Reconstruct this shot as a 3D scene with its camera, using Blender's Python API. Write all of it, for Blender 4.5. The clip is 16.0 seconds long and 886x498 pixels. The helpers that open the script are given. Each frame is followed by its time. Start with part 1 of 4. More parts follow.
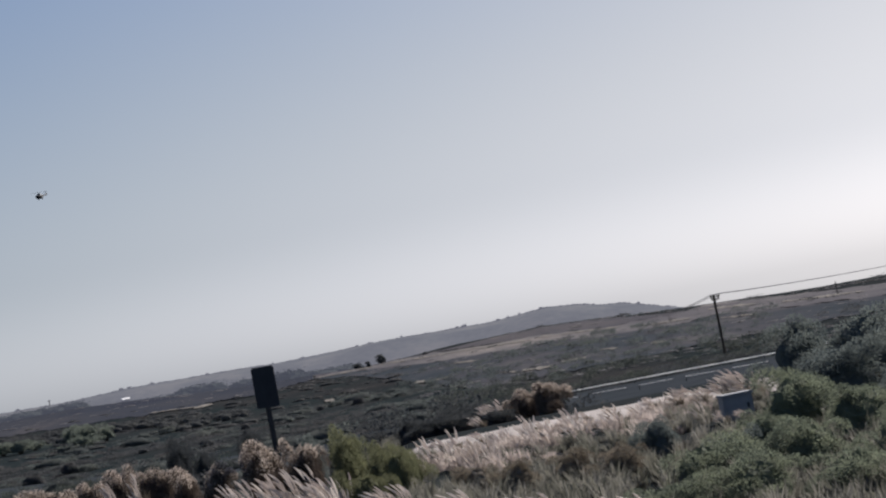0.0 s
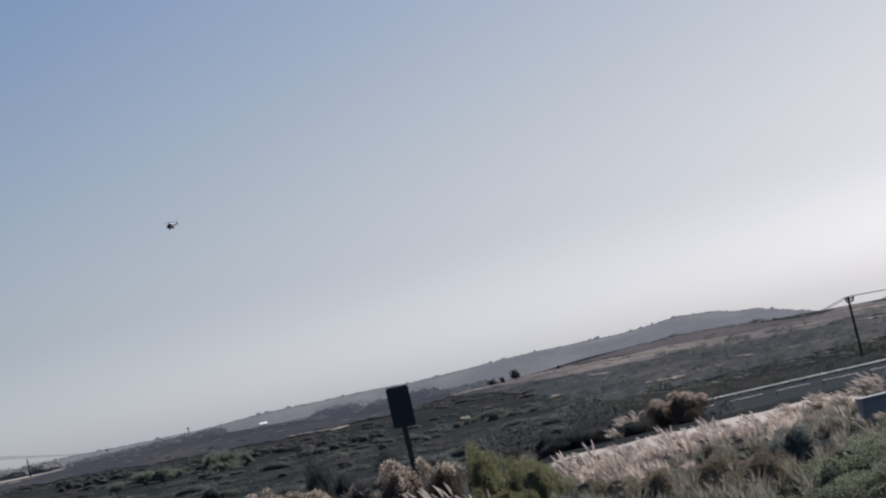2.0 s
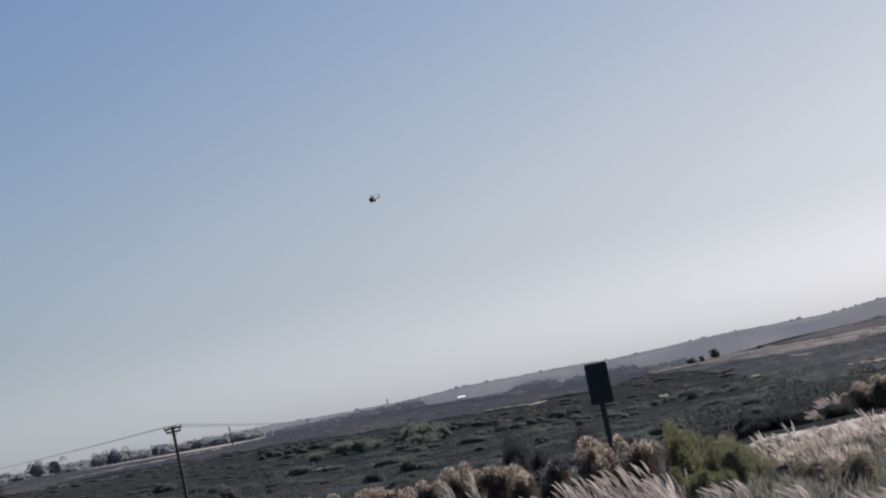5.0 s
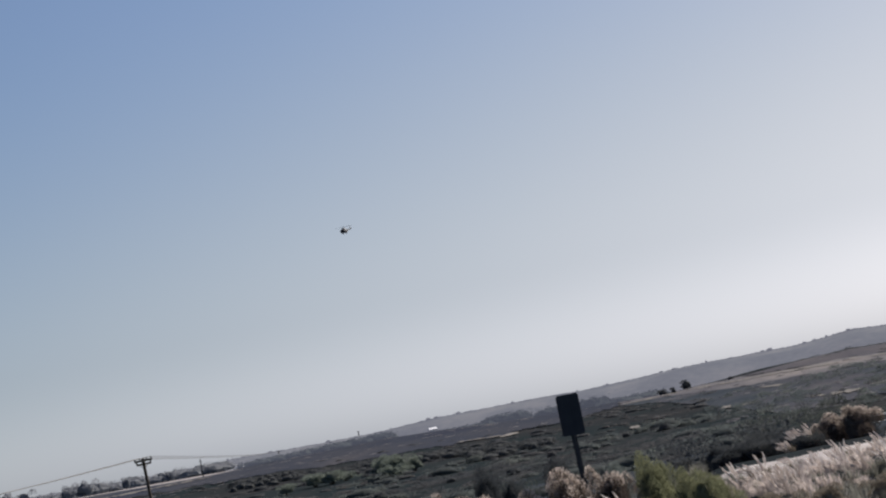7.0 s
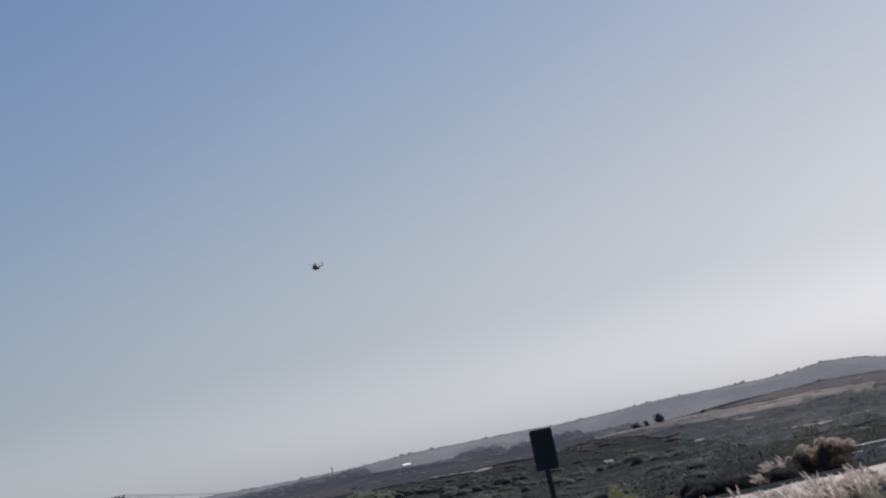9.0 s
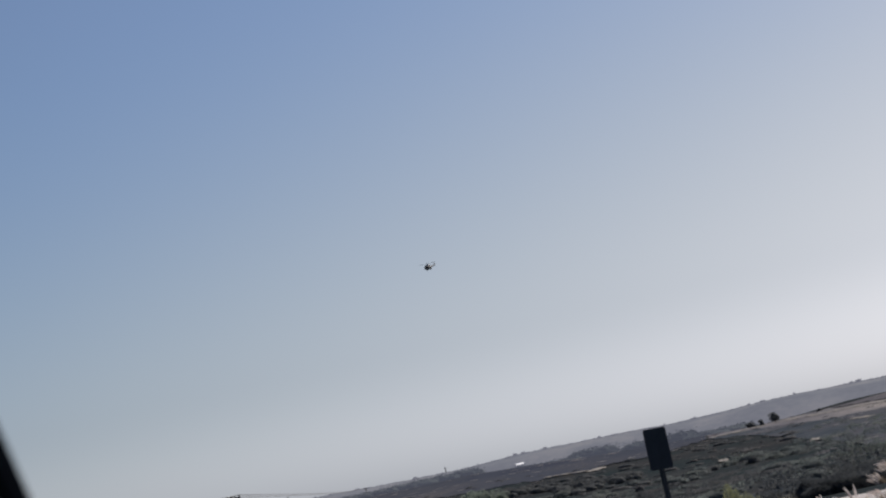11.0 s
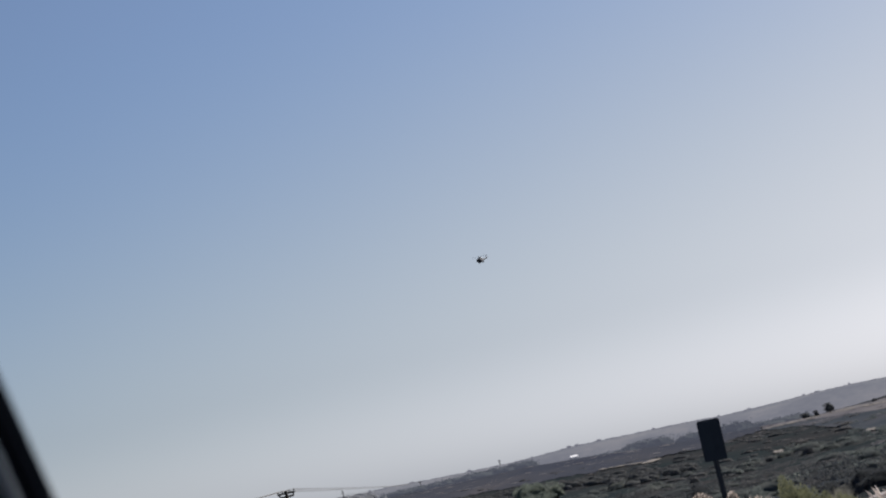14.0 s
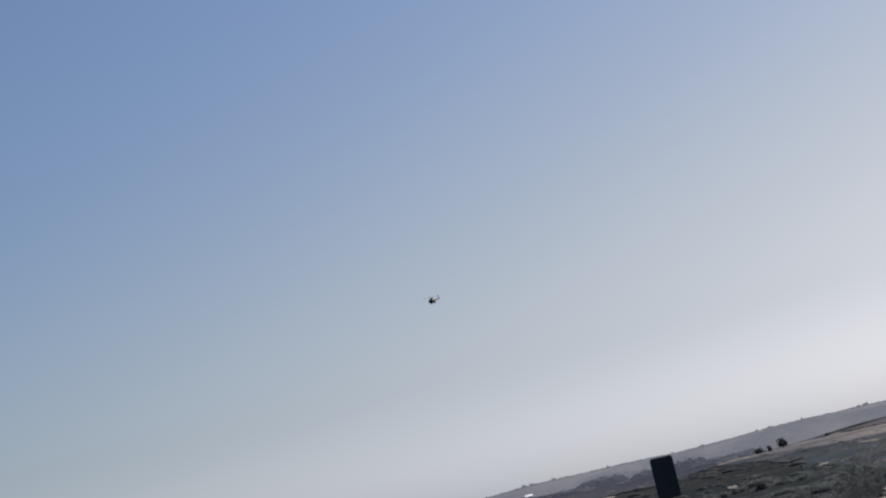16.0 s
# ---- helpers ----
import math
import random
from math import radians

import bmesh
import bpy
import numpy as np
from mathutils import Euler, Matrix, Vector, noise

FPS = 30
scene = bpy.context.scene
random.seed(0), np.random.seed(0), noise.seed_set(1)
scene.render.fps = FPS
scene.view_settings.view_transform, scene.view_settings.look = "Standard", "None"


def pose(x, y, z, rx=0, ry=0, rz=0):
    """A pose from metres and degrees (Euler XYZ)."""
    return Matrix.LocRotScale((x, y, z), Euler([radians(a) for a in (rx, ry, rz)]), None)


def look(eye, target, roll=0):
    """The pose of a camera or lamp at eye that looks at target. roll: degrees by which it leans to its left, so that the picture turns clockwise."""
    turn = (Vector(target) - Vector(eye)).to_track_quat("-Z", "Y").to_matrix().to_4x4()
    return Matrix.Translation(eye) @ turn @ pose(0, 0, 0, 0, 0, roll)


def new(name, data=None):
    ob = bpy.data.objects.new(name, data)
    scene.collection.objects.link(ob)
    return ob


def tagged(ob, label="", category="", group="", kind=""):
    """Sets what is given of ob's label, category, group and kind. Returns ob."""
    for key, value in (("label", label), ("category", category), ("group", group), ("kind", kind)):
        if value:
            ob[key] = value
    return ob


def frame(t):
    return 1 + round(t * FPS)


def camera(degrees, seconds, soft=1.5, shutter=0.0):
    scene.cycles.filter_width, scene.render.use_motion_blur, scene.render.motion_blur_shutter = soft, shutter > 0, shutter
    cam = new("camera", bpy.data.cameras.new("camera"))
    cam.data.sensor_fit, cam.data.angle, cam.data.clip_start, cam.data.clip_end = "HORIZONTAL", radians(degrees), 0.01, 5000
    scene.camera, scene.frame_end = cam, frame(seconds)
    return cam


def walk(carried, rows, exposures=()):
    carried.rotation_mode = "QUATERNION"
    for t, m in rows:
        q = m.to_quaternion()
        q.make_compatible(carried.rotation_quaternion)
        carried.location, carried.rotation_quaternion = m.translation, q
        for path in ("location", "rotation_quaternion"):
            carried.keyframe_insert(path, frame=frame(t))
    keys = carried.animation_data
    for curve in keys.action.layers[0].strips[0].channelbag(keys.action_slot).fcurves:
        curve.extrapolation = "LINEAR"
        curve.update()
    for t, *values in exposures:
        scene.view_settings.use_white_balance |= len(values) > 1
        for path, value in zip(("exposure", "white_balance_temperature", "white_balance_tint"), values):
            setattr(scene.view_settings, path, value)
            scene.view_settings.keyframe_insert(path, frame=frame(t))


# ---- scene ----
EYE_Z = 11.0
cam = camera(24.0, 16.0, soft=2.2)
# a phone lens: 4 mm of aperture, focused far off
cam.data.dof.use_dof, cam.data.dof.focus_distance, cam.data.dof.aperture_fstop = True, 200.0, 21.0
# seconds, sideways shift of the phone, azimuth, elevation and roll of the view in degrees
VIEW = [
    (0.0, -0.008, 5.522, 2.376, -11.200),
    (0.5, -0.008, 5.042, 2.453, -11.684),
    (1.0, -0.008, 4.285, 2.703, -12.318),
    (1.5, -0.008, 3.281, 3.109, -12.957),
    (2.0, -0.008, 2.139, 3.547, -13.371),
    (2.5, -0.008, 1.052, 3.869, -13.410),
    (3.0, -0.008, -0.166, 4.064, -13.140),
    (3.5, -0.008, -1.356, 4.056, -12.829),
    (4.0, -0.008, -2.511, 4.029, -12.561),
    (4.2, -0.008, -2.920, 4.031, -12.557),
    (6.3, -0.008, -3.490, 4.524, -11.960),
    (6.5, -0.008, -3.187, 4.618, -12.108),
    (7.0, -0.008, -2.431, 4.785, -12.227),
    (7.5, -0.008, -1.738, 4.958, -12.355),
    (8.0, -0.008, -1.207, 5.137, -12.442),
    (8.5, -0.008, -1.100, 5.319, -12.630),
    (9.0, -0.008, -1.468, 5.569, -12.775),
    (9.5, -0.008, -2.188, 5.870, -12.985),
    (10.0, -0.008, -2.978, 6.132, -13.168),
    (10.2, -0.008, -3.405, 6.220, -13.152),
    (12.5, -0.0081, -5.242, 6.071, -12.605),
    (13.0, -0.0007, -5.544, 6.138, -12.701),
    (13.5, 0.000, -5.795, 6.226, -12.885),
    (14.0, 0.0009, -5.929, 6.377, -13.233),
    (14.5, 0.0077, -5.903, 6.562, -13.623),
    (15.0, 0.0148, -5.608, 6.772, -13.825),
    (15.5, 0.018, -5.058, 7.011, -13.992),
    (16.0, 0.018, -4.358, 7.151, -14.247),
]


def toward(az, el, dist=1.0):
    a, e = radians(az), radians(el)
    return Vector((math.sin(a) * math.cos(e), math.cos(a) * math.cos(e), math.sin(e))) * dist


def spot(az, dist):
    a = radians(az)
    return math.sin(a) * dist, math.cos(a) * dist


walk(cam, [(t, look(Vector((s, 0, EYE_Z)), Vector((s, 0, EYE_Z)) + toward(a, e, 100), r)) for t, s, a, e, r in VIEW],
     [(0, 0.62), (1, 0.64), (2, 0.63), (3, 0.67), (4, 0.71), (7, 0.72), (8.5, 0.61), (10, 0.60), (12.5, 0.76), (14.5, 0.77), (16, 0.68)])

# ---- light ----
SUN_AZ, SUN_EL = 42.0, 36.0
world = bpy.data.worlds.new("sky")
scene.world = world
world.use_nodes = True
wn = world.node_tree.nodes
sky = wn.new("ShaderNodeTexSky")
sky.sky_type = "NISHITA"
sky.sun_disc = False
sky.sun_elevation, sky.sun_rotation = radians(SUN_EL), radians(SUN_AZ)
sky.air_density, sky.dust_density, sky.ozone_density = 1.0, 1.2, 4.0
wl = world.node_tree.links
# marine haze: towards the horizon the sky loses its colour
coord, sep = wn.new("ShaderNodeTexCoord"), wn.new("ShaderNodeSeparateXYZ")
wl.new(coord.outputs["Generated"], sep.inputs[0])
# cooler away from the sun, warmer towards it
facing = wn.new("ShaderNodeVectorMath")
facing.operation = "DOT_PRODUCT"
wl.new(coord.outputs["Generated"], facing.inputs[0])
facing.inputs[1].default_value = toward(SUN_AZ, SUN_EL)
side = wn.new("ShaderNodeMapRange")
side.inputs["From Min"].default_value, side.inputs["From Max"].default_value = 0.44, 0.82
wl.new(facing.outputs["Value"], side.inputs["Value"])
# the haze reaches higher on the sunward side
reach = wn.new("ShaderNodeMath")
reach.operation = "MULTIPLY_ADD"
wl.new(side.outputs[0], reach.inputs[0])
reach.inputs[1].default_value = -0.13
wl.new(sep.outputs["Z"], reach.inputs[2])
layer = wn.new("ShaderNodeMapRange")
layer.interpolation_type = "SMOOTHSTEP"
layer.inputs["From Min"].default_value, layer.inputs["From Max"].default_value = -0.07, 0.19
layer.inputs["To Min"].default_value, layer.inputs["To Max"].default_value = 0.96, 0.05
wl.new(reach.outputs[0], layer.inputs["Value"])
grey = wn.new("ShaderNodeRGBToBW")
wl.new(sky.outputs[0], grey.inputs[0])
tint = wn.new("ShaderNodeMix")
tint.data_type, tint.blend_type = "RGBA", "MULTIPLY"
tint.inputs["Factor"].default_value = 1.0
wl.new(grey.outputs[0], tint.inputs["A"])
hue = wn.new("ShaderNodeMix")
hue.data_type = "RGBA"
wl.new(side.outputs[0], hue.inputs["Factor"])
hue.inputs["A"].default_value, hue.inputs["B"].default_value = (1.03, 1.18, 1.42, 1), (1.205, 1.19, 1.24, 1)
wl.new(hue.outputs["Result"], tint.inputs["B"])
haze = wn.new("ShaderNodeMix")
haze.data_type = "RGBA"
wl.new(layer.outputs[0], haze.inputs["Factor"])
clear = wn.new("ShaderNodeMix")
clear.data_type, clear.blend_type = "RGBA", "MULTIPLY"
clear.inputs["Factor"].default_value = 1.0
clear.inputs["B"].default_value = (0.975, 0.98, 1.075, 1)
wl.new(sky.outputs[0], clear.inputs["A"])
wl.new(clear.outputs["Result"], haze.inputs["A"])
wl.new(tint.outputs["Result"], haze.inputs["B"])
# the lowest degrees shine a little brighter and warmer
low = wn.new("ShaderNodeMapRange")
low.interpolation_type = "SMOOTHSTEP"
low.inputs["From Min"].default_value, low.inputs["From Max"].default_value = 0.0, 0.068
low.inputs["To Min"].default_value, low.inputs["To Max"].default_value = 1.0, 0.0
wl.new(sep.outputs["Z"], low.inputs["Value"])
bright = wn.new("ShaderNodeMix")
bright.data_type, bright.blend_type = "RGBA", "MULTIPLY"
wl.new(low.outputs[0], bright.inputs["Factor"])
wl.new(haze.outputs["Result"], bright.inputs["A"])
bright.inputs["B"].default_value = (1.47, 1.41, 1.345, 1)
wl.new(bright.outputs["Result"], wn["Background"].inputs["Color"])
wn["Background"].inputs["Strength"].default_value = 0.046
sun_data = bpy.data.lights.new("sun", "SUN")
sun_data.energy, sun_data.angle, sun_data.color = 5.0, radians(0.6), (1.0, 0.92, 0.85)
sun = new("sun", sun_data)
sun.matrix_world = look(toward(SUN_AZ, SUN_EL, 100), (0, 0, 0))


# ---- materials ----
def material(name, colours, scale=1.0, rough=0.9, fine=12.0, bump=0.0, stretch=(1, 1, 1), per="", metal=0.0, translucent=0.0, spec=0.2, glow=None, vary=0.45):
    """Principled surface whose colour runs over a ramp by noise at two scales; per: 'object' or 'island' adds a random shift."""
    m = bpy.data.materials.new(name)
    m.use_nodes = True
    n, l = m.node_tree.nodes, m.node_tree.links
    p = n["Principled BSDF"]
    p.inputs["Roughness"].default_value, p.inputs["Metallic"].default_value = rough, metal
    p.inputs["Specular IOR Level"].default_value = spec
    tc = n.new("ShaderNodeTexCoord")
    mp = n.new("ShaderNodeMapping")
    mp.inputs["Scale"].default_value = stretch
    l.new(tc.outputs["Object"], mp.inputs["Vector"])
    a, b = n.new("ShaderNodeTexNoise"), n.new("ShaderNodeTexNoise")
    a.inputs["Scale"].default_value, b.inputs["Scale"].default_value = scale, scale * fine
    a.inputs["Detail"].default_value, b.inputs["Detail"].default_value = 5, 3
    for x in (a, b):
        l.new(mp.outputs[0], x.inputs["Vector"])
    mix = n.new("ShaderNodeMath")
    mix.operation = "MULTIPLY_ADD"
    l.new(b.outputs[0], mix.inputs[0])
    mix.inputs[1].default_value = 0.35
    l.new(a.outputs[0], mix.inputs[2])
    last = mix.outputs[0]
    if per:
        info = n.new("ShaderNodeObjectInfo" if per == "object" else "ShaderNodeNewGeometry")
        add = n.new("ShaderNodeMath")
        add.operation = "MULTIPLY_ADD"
        l.new(info.outputs["Random" if per == "object" else "Random Per Island"], add.inputs[0])
        add.inputs[1].default_value = vary
        l.new(last, add.inputs[2])
        sub = n.new("ShaderNodeMath")
        sub.operation = "SUBTRACT"
        l.new(add.outputs[0], sub.inputs[0])
        sub.inputs[1].default_value = vary / 2
        last = sub.outputs[0]
    ramp = n.new("ShaderNodeValToRGB")
    els = ramp.color_ramp.elements
    while len(els) < len(colours):
        els.new(0.5)
    for i, c in enumerate(colours):
        els[i].position = 0.42 + 0.5 * i / max(1, len(colours) - 1)
        els[i].color = (*c, 1)
    l.new(last, ramp.inputs[0])
    l.new(ramp.outputs[0], p.inputs["Base Color"])
    if bump:
        bn = n.new("ShaderNodeBump")
        bn.inputs["Strength"].default_value, bn.inputs["Distance"].default_value = bump, 0.05
        l.new(b.outputs[0], bn.inputs["Height"])
        l.new(bn.outputs[0], p.inputs["Normal"])
    if glow:
        p.inputs["Emission Color"].default_value, p.inputs["Emission Strength"].default_value = (*glow, 1), 1.0
    if translucent:
        tr = n.new("ShaderNodeBsdfTranslucent")
        l.new(ramp.outputs[0], tr.inputs["Color"])
        sh = n.new("ShaderNodeMixShader")
        sh.inputs[0].default_value = translucent
        l.new(p.outputs[0], sh.inputs[1])
        l.new(tr.outputs[0], sh.inputs[2])
        l.new(sh.outputs[0], n["Material Output"].inputs["Surface"])
    return m


M_GROUND = material("scrub_ground", [(0.013, 0.018, 0.023), (0.018, 0.024, 0.026), (0.024, 0.026, 0.028), (0.035, 0.035, 0.035)], 0.03, 1.0, 9, 0.3, (1, 0.35, 1), spec=0.0)
M_SLOPE = material("dry_slope_ground", [(0.075, 0.074, 0.084), (0.094, 0.092, 0.101), (0.120, 0.116, 0.121), (0.194, 0.178, 0.169)], 0.02, 1.0, 10, 0.3, (1, 0.25, 1), spec=0.0)
M_PLAIN = material("far_plain_ground", [(0.030, 0.033, 0.047), (0.035, 0.040, 0.053), (0.043, 0.046, 0.056), (0.064, 0.063, 0.070)], 0.02, 1.0, 10, 0.3, (1, 0.25, 1), spec=0.0)
# lowland ground colour lightened: veiling glare towards the sun is painted in
M_UNDERSLOPE = material("glare_paled_slope_ground", [(0.032, 0.039, 0.048), (0.043, 0.050, 0.059), (0.056, 0.058, 0.067), (0.085, 0.085, 0.088)], 0.04, 1.0, 7, 0.3, (1, 0.3, 1), spec=0.0)
M_KNOLL = material("crest_heath_ground", [(0.052, 0.054, 0.063), (0.064, 0.064, 0.074), (0.080, 0.077, 0.084), (0.105, 0.099, 0.101)], 0.03, 1.0, 9, 0.3, (1, 0.3, 1), spec=0.0)
M_BANK = material("pale_track_dust", [(0.220, 0.204, 0.196), (0.286, 0.264, 0.255), (0.363, 0.336, 0.325)], 0.5, 1.0, 9, 0.5)
# air haze over the far hills and groves is put in as emission
M_HILL = material("haze_glow_hill", [(0.012, 0.016, 0.016), (0.035, 0.04, 0.038), (0.07, 0.07, 0.062)], 0.012, 1.0, 8, spec=0.0, glow=(0.090, 0.091, 0.114))
M_GROVE = material("haze_glow_grove", [(0.02, 0.025, 0.025), (0.035, 0.04, 0.035)], 0.01, 1.0, 10, spec=0.0, glow=(0.040, 0.043, 0.057))
M_ASPHALT = material("asphalt", [(0.028, 0.034, 0.041), (0.040, 0.046, 0.054)], 0.2, 1.0, 20, 0.2, spec=0.0)
M_RAIL = material("galvanised_rail", [(0.78, 0.79, 0.80), (0.86, 0.87, 0.88)], 0.8, 0.4, 6, 0)
M_CONCRETE = material("pale_concrete", [(0.40, 0.39, 0.37), (0.55, 0.54, 0.51)], 1.5, 0.9, 8, 0.3)
M_WOOD = material("pole_timber", [(0.05, 0.04, 0.032), (0.10, 0.08, 0.06)], 1.0, 0.9, 8, 0.4, (6, 6, 0.5))
M_SIGN = material("sign_back", [(0.022, 0.025, 0.03), (0.04, 0.043, 0.05)], 3.0, 0.7, 8, 0.1)
M_STEEL = material("post_steel", [(0.025, 0.027, 0.03), (0.045, 0.047, 0.05)], 4.0, 0.7, 6, 0.1)
M_WIRE = material("wire_metal", [(0.05, 0.05, 0.05), (0.08, 0.08, 0.08)], 1.0, 0.6)
M_LEAF = material("brush_leaf", [(0.108, 0.130, 0.103), (0.156, 0.180, 0.131), (0.223, 0.246, 0.167)], 1.3, 0.85, 6, 0, per="island", translucent=0.5, vary=0.12)
M_LEAF_FRESH = material("fresh_bush_leaf", [(0.089, 0.099, 0.065), (0.134, 0.142, 0.083), (0.193, 0.198, 0.114)], 1.0, 0.85, 6, 0, per="island", translucent=0.5, vary=0.12)
M_LEAF_MID = material("bank_bush_leaf", [(0.093, 0.115, 0.121), (0.124, 0.146, 0.143), (0.171, 0.190, 0.161)], 1.0, 0.9, 6, 0, per="island", translucent=0.45, vary=0.10)
M_SHRUB = material("brown_shrub_twig", [(0.071, 0.059, 0.053), (0.106, 0.085, 0.071), (0.153, 0.121, 0.095)], 1.0, 0.95, 6, 0, per="island", translucent=0.4, vary=0.14)
M_LEAF_PALE = material("willow_leaf", [(0.113, 0.137, 0.122), (0.142, 0.167, 0.140), (0.178, 0.203, 0.163)], 0.5, 0.9, 6, 0, per="island", translucent=0.55, vary=0.12)
# darkest leaf: the shade along the bank is put into its colour
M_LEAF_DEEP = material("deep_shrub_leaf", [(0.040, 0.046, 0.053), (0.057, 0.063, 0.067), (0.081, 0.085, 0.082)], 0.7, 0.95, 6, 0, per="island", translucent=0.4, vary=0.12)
M_THICKET = material("thicket_leaf", [(0.064, 0.080, 0.085), (0.083, 0.098, 0.098), (0.109, 0.122, 0.109)], 0.06, 0.95, 8, 0, per="island", translucent=0.6, vary=0.10)
M_PLUME_DULL = material("dull_plume", [(0.301, 0.257, 0.220), (0.455, 0.390, 0.340), (0.634, 0.557, 0.497)], 2.0, 0.9, 8, 0, per="island", translucent=0.5)
M_LEAF_DARK = material("dark_scrub_leaf", [(0.049, 0.058, 0.058), (0.073, 0.085, 0.077), (0.101, 0.112, 0.095)], 0.7, 0.9, 6, 0, per="island", translucent=0.3, vary=0.25)
# lighter than the lowland leaf; the veil of glare over the slope is in it
M_SCRUB = material("veil_paled_scrub_leaf", [(0.117, 0.120, 0.135), (0.140, 0.140, 0.152), (0.171, 0.166, 0.174), (0.219, 0.206, 0.204)], 0.03, 0.95, 10, 0, per="island", translucent=0.5, vary=0.10)
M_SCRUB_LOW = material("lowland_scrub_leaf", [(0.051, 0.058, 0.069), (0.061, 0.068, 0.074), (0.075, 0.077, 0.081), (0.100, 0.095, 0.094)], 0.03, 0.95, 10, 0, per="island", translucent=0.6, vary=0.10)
# leaf of the skyline trees, coloured pale and bluish to imitate haze
M_SKYLINE = material("haze_paled_leaf", [(0.217, 0.232, 0.262), (0.270, 0.285, 0.307), (0.345, 0.352, 0.360)], 0.05, 0.95, 8, 0, per="island", translucent=0.6, vary=0.08, spec=0.0)
# brown straw, darkened further for the shadow between a tuft's blades
M_TUFT = material("brown_shade_straw", [(0.10, 0.085, 0.065), (0.18, 0.155, 0.12), (0.28, 0.245, 0.195)], 1.2, 0.9, 8, 0, per="island", translucent=0.35)
M_TWIG = material("twig_bark", [(0.05, 0.04, 0.03), (0.10, 0.08, 0.06)], 4.0, 0.95, 6)
M_STRAW = material("dry_grass_blade", [(0.318, 0.274, 0.244), (0.466, 0.404, 0.369), (0.613, 0.547, 0.513)], 1.2, 0.8, 8, 0, per="island", translucent=0.45)
M_GREENGRASS = material("olive_grass_blade", [(0.107, 0.110, 0.089), (0.167, 0.165, 0.138), (0.256, 0.246, 0.225)], 1.0, 0.8, 8, 0, per="island", translucent=0.5)
M_PLUME = material("seed_plume", [(0.56, 0.51, 0.475), (0.68, 0.63, 0.595), (0.80, 0.76, 0.725)], 2.0, 0.9, 8, 0, per="island", translucent=0.5)
M_BOX = material("grey_cabinet_paint", [(0.222, 0.233, 0.248), (0.287, 0.295, 0.306)], 2.0, 0.6, 8, 0.1)
M_WHITE = material("white_roof_sheet", [(0.75, 0.75, 0.75), (0.85, 0.85, 0.85)], 0.5, 0.35, 4)
M_HELI = material("dark_fuselage_paint", [(0.020, 0.026, 0.034), (0.034, 0.040, 0.05)], 0.5, 0.6, 6)
M_HELI_PALE = material("pale_panel_and_highlight", [(0.5, 0.5, 0.5), (0.6, 0.6, 0.6)], 0.5, 0.4, 6)
M_SEAL = material("black_window_seal", [(0.006, 0.006, 0.008), (0.012, 0.012, 0.014)], 8.0, 0.7, 6)
M_TRIM = material("grey_door_trim", [(0.20, 0.20, 0.20), (0.26, 0.26, 0.255)], 12.0, 0.7, 8, 0.1)


# ---- mesh helpers ----
def mesh_object(name, verts, faces, mat, parent=None, label="", smooth=False):
    me = bpy.data.meshes.new(name)
    me.from_pydata([tuple(v) for v in verts], [], [tuple(f) for f in faces])
    me.materials.append(mat)
    if smooth:
        me.polygons.foreach_set("use_smooth", [True] * len(me.polygons))
    ob = new(name, me)
    if parent:
        ob.parent = parent
    if label:
        ob["label"] = label
    return ob


def part(name, bm, mat, parent=None, label="", smooth=False):
    me = bpy.data.meshes.new(name)
    bm.to_mesh(me)
    bm.free()
    me.materials.append(mat)
    if smooth:
        me.polygons.foreach_set("use_smooth", [True] * len(me.polygons))
    ob = new(name, me)
    if parent:
        ob.parent = parent
    if label:
        ob["label"] = label
    return ob


def box(bm, sx, sy, sz, m=None, bevel=0.0):
    r = bmesh.ops.create_cube(bm, size=1.0, matrix=(m or Matrix()) @ Matrix.Diagonal((sx, sy, sz, 1)))
    if bevel:
        es = list({e for v in r["verts"] for e in v.link_edges})
        bmesh.ops.bevel(bm, geom=es, offset=bevel, segments=2, affect="EDGES")
    return bm


def rod(bm, a, b, r0, r1, seg=8):
    a, b = Vector(a), Vector(b)
    d = b - a
    m = Matrix.Translation((a + b) / 2) @ d.to_track_quat("Z", "Y").to_matrix().to_4x4()
    bmesh.ops.create_cone(bm, cap_ends=True, segments=seg, radius1=r0, radius2=r1, depth=d.length, matrix=m)
    return bm


def thing(name, loc, label, category, group="", turn=0.0):
    e = new(name)
    e.empty_display_size = 0.2
    e.matrix_basis = pose(*loc, 0, 0, turn)
    return tagged(e, label, category, group)


# ---- ground ----
RIDGE_AZ = [-180, -30, -18, -14.7, -10, -7, -5, -3, -1.5, 0.5, 3, 5.3, 7.8, 11.5, 14.3, 17, 30, 180]
RIDGE_EL = [0.1, 0.3, 0.30, 0.24, 0.07, 0.03, 0.0, -0.13, -0.24, -0.38, -0.43, -0.33, -0.29, -0.58, -0.80, -0.90, -0.9, 0.1]
RIDGE_D = [900, 1100, 1100, 1100, 1100, 1100, 1050, 1000, 950, 900, 900, 850, 800, 700, 620, 560, 560, 900]


def smooth(a, b, x):
    t = np.clip((x - a) / (b - a), 0, 1)
    return t * t * (3 - 2 * t)


